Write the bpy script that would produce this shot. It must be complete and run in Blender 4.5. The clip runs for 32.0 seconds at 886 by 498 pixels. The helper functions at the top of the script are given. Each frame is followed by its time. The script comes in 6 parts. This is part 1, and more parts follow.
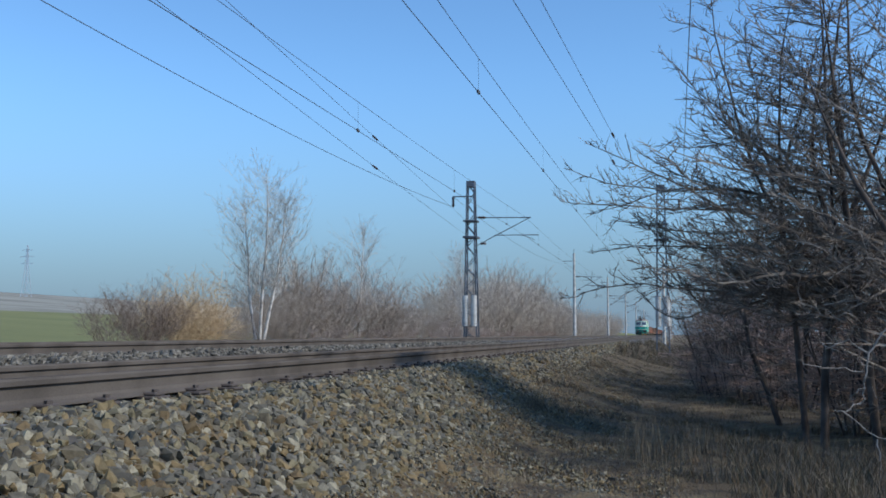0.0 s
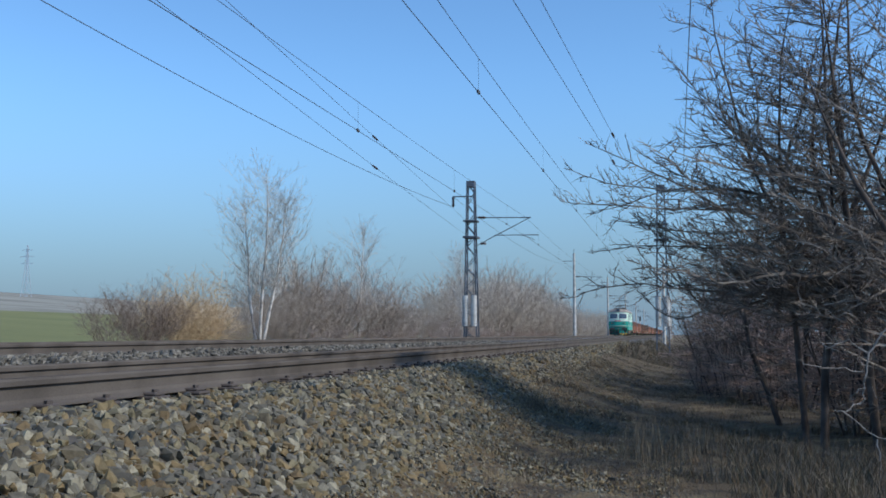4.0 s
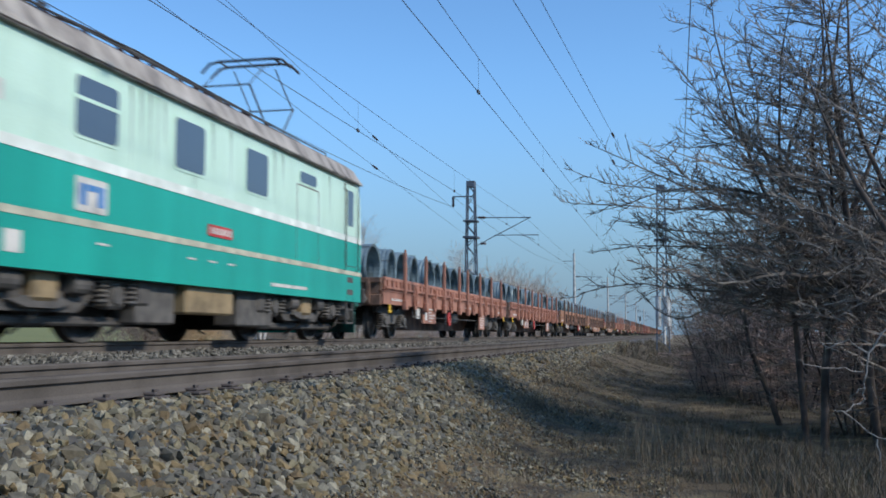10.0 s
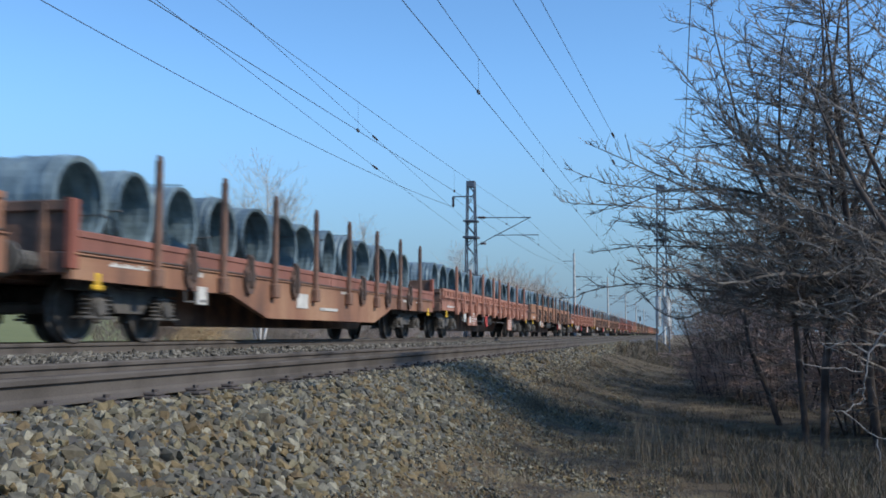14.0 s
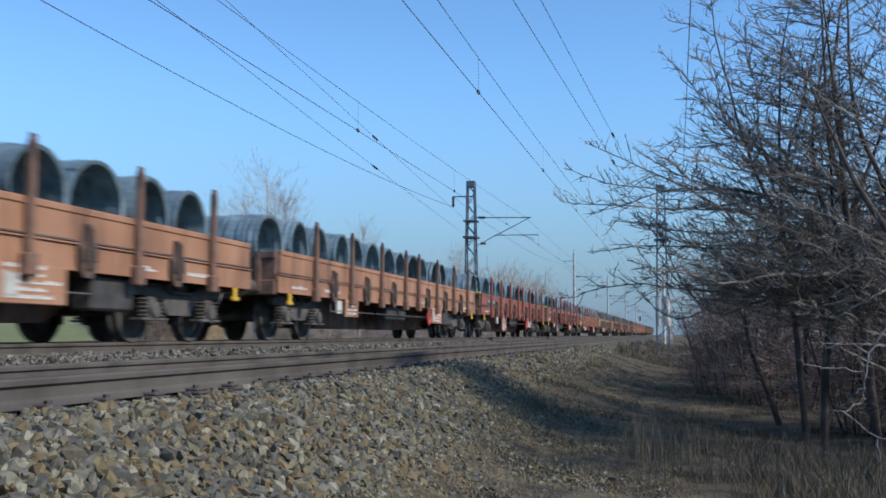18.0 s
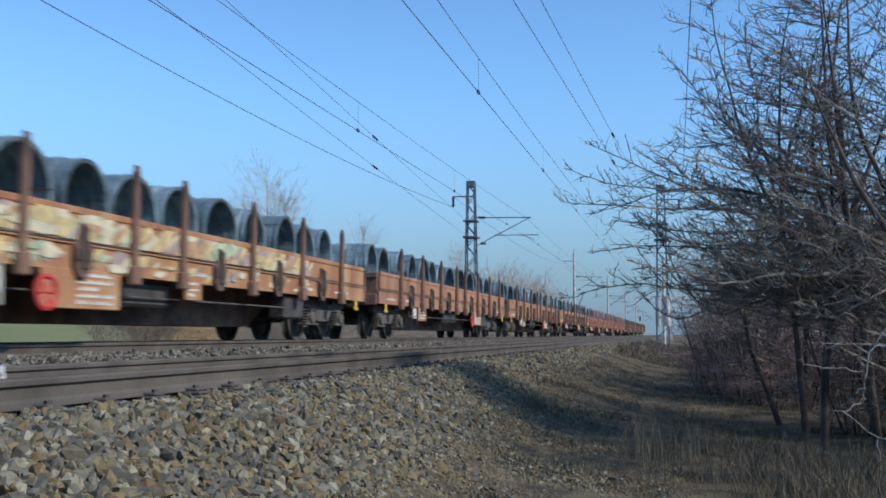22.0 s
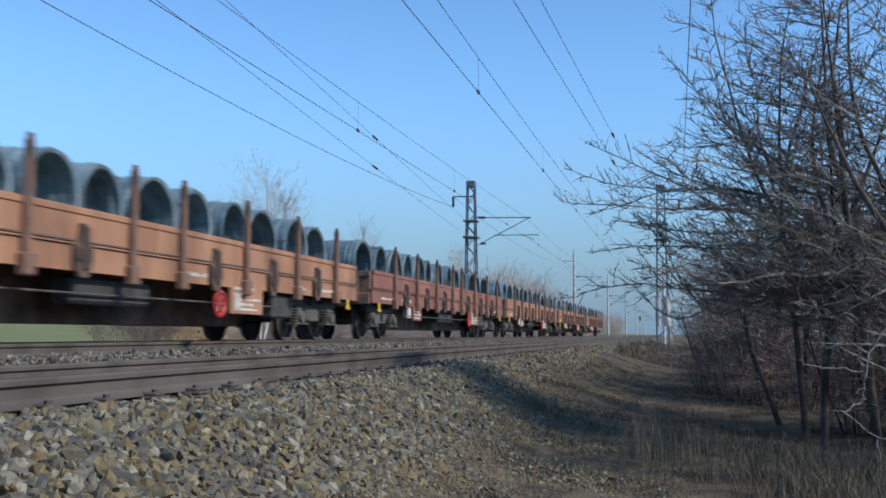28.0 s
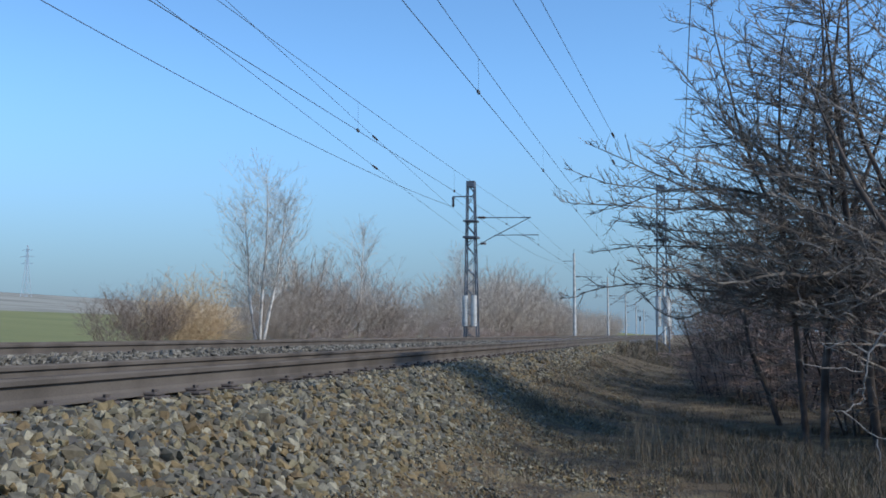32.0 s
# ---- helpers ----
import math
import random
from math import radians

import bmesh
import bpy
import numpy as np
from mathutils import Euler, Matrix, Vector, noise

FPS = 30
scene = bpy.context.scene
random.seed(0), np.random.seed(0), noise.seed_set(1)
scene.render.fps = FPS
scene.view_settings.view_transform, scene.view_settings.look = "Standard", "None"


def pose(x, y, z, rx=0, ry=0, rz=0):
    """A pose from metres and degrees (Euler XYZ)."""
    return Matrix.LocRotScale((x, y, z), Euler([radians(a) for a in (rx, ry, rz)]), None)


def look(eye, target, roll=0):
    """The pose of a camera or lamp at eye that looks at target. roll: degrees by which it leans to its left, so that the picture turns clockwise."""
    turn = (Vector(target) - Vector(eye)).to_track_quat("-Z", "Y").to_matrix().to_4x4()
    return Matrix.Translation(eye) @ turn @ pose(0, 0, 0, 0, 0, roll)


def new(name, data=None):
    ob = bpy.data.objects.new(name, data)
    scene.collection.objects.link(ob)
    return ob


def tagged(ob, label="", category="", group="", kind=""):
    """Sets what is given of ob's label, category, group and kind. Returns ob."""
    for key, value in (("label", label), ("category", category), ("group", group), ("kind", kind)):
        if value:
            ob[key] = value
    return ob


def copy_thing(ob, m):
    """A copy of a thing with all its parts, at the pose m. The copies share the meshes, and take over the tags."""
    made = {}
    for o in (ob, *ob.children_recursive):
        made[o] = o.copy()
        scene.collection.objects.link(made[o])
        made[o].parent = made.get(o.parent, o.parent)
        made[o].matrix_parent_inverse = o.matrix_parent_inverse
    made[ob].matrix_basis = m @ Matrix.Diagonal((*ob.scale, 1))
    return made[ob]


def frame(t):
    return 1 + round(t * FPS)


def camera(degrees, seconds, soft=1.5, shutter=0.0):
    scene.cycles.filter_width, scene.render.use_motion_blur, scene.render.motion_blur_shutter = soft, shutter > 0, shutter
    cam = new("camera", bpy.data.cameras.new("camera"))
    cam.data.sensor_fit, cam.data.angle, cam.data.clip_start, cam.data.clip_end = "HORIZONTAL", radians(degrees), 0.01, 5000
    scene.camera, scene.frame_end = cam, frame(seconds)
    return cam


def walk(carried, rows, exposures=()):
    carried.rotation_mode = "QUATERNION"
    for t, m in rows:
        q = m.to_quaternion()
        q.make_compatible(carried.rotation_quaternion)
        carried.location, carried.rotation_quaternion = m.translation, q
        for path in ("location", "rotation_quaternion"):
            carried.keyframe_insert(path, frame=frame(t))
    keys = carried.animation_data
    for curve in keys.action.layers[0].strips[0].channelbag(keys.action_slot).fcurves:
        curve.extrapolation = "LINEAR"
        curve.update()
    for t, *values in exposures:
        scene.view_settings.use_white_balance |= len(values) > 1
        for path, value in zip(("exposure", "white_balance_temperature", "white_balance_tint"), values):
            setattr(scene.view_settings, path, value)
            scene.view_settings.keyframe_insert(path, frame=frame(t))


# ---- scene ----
cam = camera(47.1, 32.0, soft=1.7, shutter=0.22)
EYE = pose(0, 0, 0.24, 90 + 4.83, 0, 12.88)
walk(cam, [(0, EYE), (32, EYE)], exposures=[(0, 0.0), (9, 0.0), (11, 0.08), (32, 0.11)])

# ---- light ----
SUN_EL, SUN_AZ = 36.0, 103.0      # azimuth clockwise from the track's far end
world = bpy.data.worlds.new("sky")
scene.world = world
world.use_nodes = True
wn, wl = world.node_tree.nodes, world.node_tree.links
sky = wn.new("ShaderNodeTexSky")
sky.sky_type = "NISHITA"
sky.sun_disc = False
sky.sun_elevation, sky.sun_rotation = radians(SUN_EL), radians(SUN_AZ)
sky.air_density, sky.dust_density, sky.ozone_density = 1.0, 0.2, 4.0
tint = wn.new("ShaderNodeMix")          # clear winter blue
tint.data_type, tint.blend_type = "RGBA", "MULTIPLY"
tint.inputs[0].default_value, tint.inputs[7].default_value = 1.0, (0.765, 1.0, 1.14, 1)
wl.new(sky.outputs[0], tint.inputs[6]), wl.new(tint.outputs[2], wn["Background"].inputs[0])
wn["Background"].inputs[1].default_value = 0.171
mist = wn.new("ShaderNodeBackground")   # ground mist all round the horizon
mist.inputs[0].default_value, mist.inputs[1].default_value = (0.192, 0.297, 0.418, 1), 1.0
wco, wsep, wfac = wn.new("ShaderNodeTexCoord"), wn.new("ShaderNodeSeparateXYZ"), wn.new("ShaderNodeMapRange")
wl.new(wco.outputs["Generated"], wsep.inputs[0]), wl.new(wsep.outputs[2], wfac.inputs[0])
wfac.interpolation_type = "SMOOTHSTEP"
for k, val in ((1, -0.02), (2, 0.27), (3, 1.0), (4, 0.0)):
    wfac.inputs[k].default_value = val
wmix = wn.new("ShaderNodeMixShader")
wl.new(wfac.outputs[0], wmix.inputs[0]), wl.new(wn["Background"].outputs[0], wmix.inputs[1]), wl.new(mist.outputs[0], wmix.inputs[2])
wl.new(wmix.outputs[0], wn["World Output"].inputs[0])
sun = new("sun", bpy.data.lights.new("sun", "SUN"))
sun.data.energy, sun.data.angle, sun.data.color = 3.0, radians(2.0), (1.0, 0.93, 0.82)
sd = Vector((math.sin(radians(SUN_AZ)) * math.cos(radians(SUN_EL)), math.cos(radians(SUN_AZ)) * math.cos(radians(SUN_EL)), math.sin(radians(SUN_EL))))
sun.matrix_world = look(sd * 50, (0, 0, 0))


# ---- mesh building ----
class Shape:
    """Collects vertices and faces of one mesh."""

    def __init__(self):
        self.v, self.f = [], []

    def add(self, verts, faces):
        n = len(self.v)
        self.v += [tuple(p) for p in verts]
        self.f += [tuple(i + n for i in f) for f in faces]
        return self

    def box(self, x0, x1, y0, y1, z0, z1, b=0.0):
        b = min(b, (x1 - x0) / 3, (y1 - y0) / 3, (z1 - z0) / 3)
        if b <= 0:
            p = [(x, y, z) for x in (x0, x1) for y in (y0, y1) for z in (z0, z1)]
            return self.add(p, [(0, 1, 3, 2), (4, 6, 7, 5), (0, 4, 5, 1), (2, 3, 7, 6), (0, 2, 6, 4), (1, 5, 7, 3)])
        bm = bmesh.new()
        bmesh.ops.create_cube(bm, size=1)
        for v in bm.verts:
            v.co = ((x0 + x1) / 2 + v.co.x * (x1 - x0), (y0 + y1) / 2 + v.co.y * (y1 - y0), (z0 + z1) / 2 + v.co.z * (z1 - z0))
        bmesh.ops.bevel(bm, geom=bm.edges[:], offset=b, segments=1, affect="EDGES")
        bm.verts.index_update()
        self.add([v.co[:] for v in bm.verts], [[v.index for v in f.verts] for f in bm.faces])
        bm.free()
        return self

    def tube(self, pts, radii, n=8, cap=True):
        """A round bar along pts."""
        pts = [Vector(p) for p in pts]
        if not hasattr(radii, "__len__"):
            radii = [radii] * len(pts)
        rings = []
        for i, p in enumerate(pts):
            d = (pts[min(i + 1, len(pts) - 1)] - pts[max(i - 1, 0)]).normalized()
            u = d.orthogonal().normalized() if i == 0 else (u - d * u.dot(d)).normalized()
            w = d.cross(u)
            rings += [p + (u * math.cos(a) + w * math.sin(a)) * radii[i] for a in (2 * math.pi * k / n for k in range(n))]
        faces = [(i * n + k, i * n + (k + 1) % n, (i + 1) * n + (k + 1) % n, (i + 1) * n + k) for i in range(len(pts) - 1) for k in range(n)]
        if cap:
            faces += [tuple(range(n))[::-1], tuple(range((len(pts) - 1) * n, len(pts) * n))]
        return self.add(rings, faces)

    def lathe(self, prof, n=24, axis="x", at=(0, 0, 0)):
        """Turns (r, h) points about an axis."""
        vs = []
        for r, h in prof:
            for k in range(n):
                a = 2 * math.pi * k / n
                c, s = r * math.cos(a), r * math.sin(a)
                p = {"x": (h, c, s), "y": (c, h, s), "z": (c, s, h)}[axis]
                vs.append((p[0] + at[0], p[1] + at[1], p[2] + at[2]))
        fs = [(i * n + k, i * n + (k + 1) % n, (i + 1) * n + (k + 1) % n, (i + 1) * n + k) for i in range(len(prof) - 1) for k in range(n)]
        return self.add(vs, fs)

    def prism(self, poly, y0, y1, axis="y"):
        """A polygon in two axes drawn out along the third."""
        n = len(poly)

        def at(a, b, h):
            return {"y": (a, h, b), "x": (h, a, b), "z": (a, b, h)}[axis]
        self.add([at(a, b, y0) for a, b in poly] + [at(a, b, y1) for a, b in poly],
                 [tuple(range(n)), tuple(range(2 * n - 1, n - 1, -1))] + [(i, i + n, (i + 1) % n + n, (i + 1) % n) for i in range(n)])
        return self

    def mesh(self, name, material, smooth=False):
        me = bpy.data.meshes.new(name)
        me.from_pydata(self.v, [], self.f)
        bm = bmesh.new()
        bm.from_mesh(me)
        bmesh.ops.recalc_face_normals(bm, faces=bm.faces)
        bm.to_mesh(me)
        bm.free()
        if smooth:
            me.shade_smooth()
            me.set_sharp_from_angle(angle=radians(40))
        me.materials.append(material)
        return me


def array_mesh(name, verts, faces, material, smooth=False):
    """A mesh out of numpy arrays; all faces have one number of corners."""
    me = bpy.data.meshes.new(name)
    k = faces.shape[1]
    me.vertices.add(len(verts))
    me.vertices.foreach_set("co", np.asarray(verts, dtype=np.float32).ravel())
    me.loops.add(faces.size)
    me.loops.foreach_set("vertex_index", np.asarray(faces, dtype=np.int32).ravel())
    me.polygons.add(len(faces))
    me.polygons.foreach_set("loop_start", np.arange(0, faces.size, k, dtype=np.int32))
    me.update(calc_edges=True)
    me.validate()
    if smooth:
        me.shade_smooth()
    else:
        me.shade_flat()
    me.materials.append(material)
    return me


def part(name, shape, material, parent, label="", smooth=False, m=None):
    """One mesh object under a thing or a part. shape: a Shape or a mesh."""
    me = shape if isinstance(shape, bpy.types.Mesh) else shape.mesh(name, material, smooth)
    ob = new(name, me)
    ob.parent = parent
    if m is not None:
        ob.matrix_basis = m
    if label:
        ob["label"] = label
    return ob


def thing(name, label, category, group="", kind="", at=None, mesh=None):
    ob = new(name, mesh)
    if at is not None:
        ob.matrix_basis = at
    return tagged(ob, label, category, group, kind)


# ---- materials ----
def material(name, color, rough=0.6, metal=0.0, dark=None, light=None, fine=40.0, coarse=2.0, bump=0.2, dist=0.004, islands=None, objects=0.0, streak=0.0, spec=0.5):
    """Colour with coarse stains and fine grain, relief, and chance between islands or objects."""
    mt = bpy.data.materials.new(name)
    mt.use_nodes = True
    nt, ln = mt.node_tree.nodes, mt.node_tree.links
    b = nt["Principled BSDF"]
    b.inputs["Roughness"].default_value, b.inputs["Metallic"].default_value = rough, metal
    b.inputs["Specular IOR Level"].default_value = spec
    tc = nt.new("ShaderNodeTexCoord")
    mp = nt.new("ShaderNodeMapping")
    ln.new(tc.outputs["Object"], mp.inputs[0])
    if streak:
        mp.inputs["Scale"].default_value = (1, 1, streak)
    n1, n2 = nt.new("ShaderNodeTexNoise"), nt.new("ShaderNodeTexNoise")
    n1.inputs["Scale"].default_value, n2.inputs["Scale"].default_value = coarse, fine
    n1.inputs["Detail"].default_value, n2.inputs["Detail"].default_value = 6, 3
    ln.new(mp.outputs[0], n1.inputs[0]), ln.new(tc.outputs["Object"], n2.inputs[0])
    dark = dark or tuple(c * 0.6 for c in color)
    light = light or tuple(min(1, c * 1.25) for c in color)
    r = nt.new("ShaderNodeValToRGB")
    e = r.color_ramp.elements
    e[0].position, e[0].color = 0.3, (*dark, 1)
    e[1].position, e[1].color = 0.72, (*light, 1)
    mid = e.new(0.5)
    mid.color = (*color, 1)
    ln.new(n1.outputs[0], r.inputs[0])
    col = r.outputs[0]
    if islands:
        g = nt.new("ShaderNodeNewGeometry")
        r2 = nt.new("ShaderNodeValToRGB")
        r2.color_ramp.interpolation = "CONSTANT"
        e2 = r2.color_ramp.elements
        for i, c in enumerate(islands):
            el = e2[i] if i < 2 else e2.new(i / len(islands))
            el.position, el.color = i / len(islands), (*c, 1)
        ln.new(g.outputs["Random Per Island"], r2.inputs[0])
        mx = nt.new("ShaderNodeMix")
        mx.data_type, mx.blend_type = "RGBA", "MULTIPLY"
        mx.inputs[0].default_value = 1.0
        ln.new(r2.outputs[0], mx.inputs[6]), ln.new(col, mx.inputs[7])
        col = mx.outputs[2]
    mul = nt.new("ShaderNodeMath")
    mul.operation, mul.inputs[1].default_value = "MULTIPLY_ADD", 0.5
    mul.inputs[2].default_value = 0.75
    ln.new(n2.outputs[0], mul.inputs[0])
    mx = nt.new("ShaderNodeMix")
    mx.data_type, mx.blend_type = "RGBA", "MULTIPLY"
    mx.inputs[0].default_value = 1.0
    ln.new(col, mx.inputs[6]), ln.new(mul.outputs[0], mx.inputs[7])
    col = mx.outputs[2]
    if objects:
        oi = nt.new("ShaderNodeObjectInfo")
        hs = nt.new("ShaderNodeHueSaturation")
        ma = nt.new("ShaderNodeMath")
        ma.operation, ma.inputs[1].default_value, ma.inputs[2].default_value = "MULTIPLY_ADD", 2 * objects, 1 - objects
        ln.new(oi.outputs["Random"], ma.inputs[0]), ln.new(ma.outputs[0], hs.inputs["Value"]), ln.new(col, hs.inputs["Color"])
        col = hs.outputs[0]
    ln.new(col, b.inputs["Base Color"])
    if bump:
        bp = nt.new("ShaderNodeBump")
        bp.inputs["Strength"].default_value, bp.inputs["Distance"].default_value = bump, dist
        ln.new(n2.outputs[0], bp.inputs["Height"]), ln.new(bp.outputs[0], b.inputs["Normal"])
    return mt


def glass(name, color=(0.02, 0.03, 0.04)):
    mt = bpy.data.materials.new(name)
    mt.use_nodes = True
    b = mt.node_tree.nodes["Principled BSDF"]
    b.inputs["Base Color"].default_value, b.inputs["Roughness"].default_value = (*color, 1), 0.06
    b.inputs["Specular IOR Level"].default_value = 0.8
    return mt


STONES = [(0.186, 0.161, 0.099), (0.108, 0.098, 0.075), (0.2, 0.151, 0.075), (0.156, 0.143, 0.109), (0.313, 0.282, 0.201), (0.176, 0.123, 0.061), (0.088, 0.079, 0.061), (0.221, 0.188, 0.112), (0.149, 0.124, 0.081), (0.224, 0.205, 0.152), (0.176, 0.161, 0.124), (0.224, 0.161, 0.078), (0.128, 0.12, 0.095)]
M = {
    "ballast_bed": material("ballast_bed", (0.1, 0.088, 0.073), 0.95, fine=30, coarse=3, bump=0.6, dist=0.03),
    "stone": material("ballast_stone", (0.95, 0.95, 0.95), 0.9, dark=(0.5, 0.48, 0.46), light=(1.0, 1.0, 1.0), fine=120, coarse=28, bump=0.5,
                      islands=STONES),
    "stone_grey": material("pale_grey_stone", (0.95, 0.95, 0.95), 0.9, dark=(0.5, 0.48, 0.46), light=(1.0, 1.0, 1.0), fine=120, coarse=28, bump=0.5,
                           islands=[(g * 0.74, g * 0.67, g * 0.54) for g in (0.2, 0.12, 0.26, 0.17, 0.36, 0.09, 0.23, 0.3)]),
    "rail": material("rail_rust", (0.118, 0.102, 0.089), 0.95, spec=0.15, fine=90, coarse=1.5, bump=0.15, dist=0.002),
    "rail_top": material("rail_worn", (0.095, 0.08, 0.07), 1.0, 0.0, spec=0.05, fine=120, coarse=2, bump=0.05),
    "sleeper": material("sleeper_concrete", (0.2, 0.18, 0.16), 0.9, fine=50, coarse=3),
    "clip": material("clip_rust", (0.085, 0.068, 0.058), 0.85),
    "ground": material("dry_grass_ground", (0.155, 0.11, 0.06), 0.95, dark=(0.07, 0.05, 0.03), light=(0.26, 0.2, 0.105), fine=34, coarse=3.2, bump=1.0, dist=0.1),
    "field": material("green_field", (0.2, 0.2, 0.06), 0.95, dark=(0.16, 0.165, 0.048), light=(0.24, 0.232, 0.08), fine=3, coarse=0.03, bump=0.3, dist=0.05),
    "plough": material("ploughed_field", (0.3, 0.28, 0.22), 0.95, fine=3, coarse=0.03, bump=0.3, dist=0.05),
    "grass": material("dead_grass", (0.76, 0.76, 0.76), 0.85, fine=20, coarse=1, bump=0, islands=[(0.2, 0.16, 0.11), (0.12, 0.095, 0.066), (0.28, 0.235, 0.175), (0.11, 0.1, 0.055), (0.18, 0.12, 0.065)]),
    "reed": material("dry_reed", (0.17, 0.135, 0.09), 0.9, dark=(0.1, 0.08, 0.055), light=(0.26, 0.215, 0.15), fine=20, coarse=6, bump=0),
    "bark": material("dark_bark", (0.08, 0.061, 0.051), 0.9, dark=(0.04, 0.03, 0.025), light=(0.16, 0.125, 0.105), fine=40, coarse=4, bump=0.3),
    "twig": material("grey_twig", (0.15, 0.12, 0.096), 0.6, dark=(0.062, 0.048, 0.038), light=(0.43, 0.376, 0.316), fine=30, coarse=3, bump=0),
    "aspen": material("pale_aspen_bark", (0.53, 0.5, 0.46), 0.85, dark=(0.24, 0.21, 0.19), light=(0.68, 0.65, 0.6), fine=8, coarse=2, bump=0.1),
    # distance haze is put into the twig colours: paler the farther off
    "bush_hazy": material("bush_twigs_hazy", (0.48, 0.42, 0.355), 0.9, dark=(0.39, 0.335, 0.275), light=(0.56, 0.5, 0.425), fine=3, coarse=0.3, bump=0, objects=0.12),
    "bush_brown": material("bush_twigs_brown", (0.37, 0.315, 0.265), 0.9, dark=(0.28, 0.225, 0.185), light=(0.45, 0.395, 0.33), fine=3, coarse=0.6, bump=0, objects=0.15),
    "bush_grey": material("hazel_twigs_grey", (0.24, 0.185, 0.145), 0.9, dark=(0.17, 0.125, 0.095), light=(0.32, 0.26, 0.21), fine=3, coarse=0.6, bump=0),
    "bramble": material("bramble_red", (0.38, 0.305, 0.26), 0.9, dark=(0.3, 0.235, 0.195), light=(0.45, 0.37, 0.32), fine=3, coarse=0.6, bump=0),
    "dead": material("dead_pale_bark", (0.27, 0.24, 0.21), 0.85, fine=20, coarse=4, bump=0.2),
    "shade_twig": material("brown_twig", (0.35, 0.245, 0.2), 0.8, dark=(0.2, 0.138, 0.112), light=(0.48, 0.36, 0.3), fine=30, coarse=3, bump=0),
    "bush_ochre": material("willow_twigs_ochre", (0.57, 0.42, 0.25), 0.9, dark=(0.45, 0.33, 0.21), light=(0.65, 0.49, 0.29), fine=3, coarse=0.6, bump=0),
    # steel paled towards blue, so that its colour carries the distance haze
    "hazy_steel": material("hazy_galvanised_steel", (0.5, 0.57, 0.64), 0.6, 0.1, fine=30, coarse=2, bump=0.05),
    "steel": material("galvanised_steel", (0.13, 0.15, 0.18), 0.6, 0.3, fine=30, coarse=2, bump=0.05),
    "wire": material("wire_dark", (0.09, 0.1, 0.115), 0.6, 0.3, bump=0),
    "insulator": material("insulator_brown", (0.05, 0.03, 0.03), 0.3, bump=0),
    "concrete": material("mast_concrete", (0.5, 0.49, 0.46), 0.85, fine=30, coarse=2),
    "weight": material("weight_concrete", (0.5, 0.5, 0.48), 0.85, fine=30, coarse=2),
}


# ---- ground: one sheet, embankment, ditch and rising fields ----
NEAR, FAR, FZ = -4.3, -8.47, 0.134     # track centres and the far track's rail height


def ground_z(x, y):
    """Height of the soil under everything."""
    d = -x
    if d < 1.5:
        z = -1.0 - 0.12 * max(0.0, min(1.0, (1.2 - d) / 3)) + 0.05 * math.sin(y * 0.7 + x)
        if x > 6:
            z += min(1.2, (x - 6) * 0.05)
    elif d < 1.75:
        z = -1.0 - (d - 1.5) * 0.8
    elif d < 10.9:
        z = -1.2
    elif d < 13.5:
        z = -0.55 - (d - 10.9) * 0.07
    else:
        z = -0.74
        far = math.hypot(max(0, d - 40), max(0.0, y) * 0.0)
        z += 31.0 * min(1.0, max(0.0, far / 420)) ** 1.25
    if -0.6 < d < 2.5:                  # soil that has crept up the ballast's foot
        s = min(1.0, max(0.0, (y - 9) / 8))
        s = s * s * (3 - 2 * s)
        steps = [-0.6, 0.5, 1.2, 1.55, 1.95, 2.5]
        low = float(np.interp(d, steps, [-1.09, -1.05, -1.02, -0.95, -0.69, -0.9]))
        high = float(np.interp(d, steps, [-1.09, -1.0, -0.84, -0.72, -0.58, -0.4])) + 0.04 * math.sin(y * 0.9 + x * 2) + 0.025 * math.sin(y * 2.3)
        z = max(z, low + s * (high - low))
    return z


def grid_steps(pieces):
    out = []
    for a, b, n in pieces:
        out += [a + (b - a) * i / n for i in range(n)]
    return out + [pieces[-1][1]]


gx = grid_steps([(-2500, -500, 8), (-500, -40, 24), (-40, -14, 10), (-14, -10.5, 10), (-10.5, -2.7, 4), (-2.7, -1.2, 15), (-1.2, 8, 18), (8, 40, 8), (40, 2500, 10)])
gy = grid_steps([(-2500, -60, 8), (-60, 0, 20), (0, 40, 110), (40, 160, 50), (160, 800, 30), (800, 3500, 10)])
gv = np.array([(x, y, ground_z(x, y) + (0.03 * math.sin(3.1 * y + 2 * x) * math.sin(1.7 * x) if -2 < x < 9 else 0)) for y in gy for x in gx])
nx = len(gx)
gf = np.array([(j * nx + i, j * nx + i + 1, (j + 1) * nx + i + 1, (j + 1) * nx + i) for j in range(len(gy) - 1) for i in range(nx - 1)])
ground = thing("ground", "dry winter grass and rising green field", "ground", kind="structure", mesh=array_mesh("ground", gv, gf, M["ground"], True))
ground.data.materials.append(M["field"])
ground.data.materials.append(M["plough"])
for p in ground.data.polygons:
    if p.center.x < -37:
        p.material_index = 1 if p.center.x > -170 else 2


# ---- track bed and ballast ----
bed = Shape()
bed.prism([(-1.55, -0.99), (-2.6, -0.3), (-2.85, -0.21), (-5.85, -0.24), (-6.3, -0.17), (-6.9, -0.12), (-10.1, -0.12), (-10.4, -0.12), (-11.4, -0.6), (-11.4, -1.2), (-1.55, -1.2)], -60, 900)
thing("track_bed", "packed grey crushed stone track bed", "track bed", kind="structure", mesh=bed.mesh("track_bed", M["ballast_bed"]))


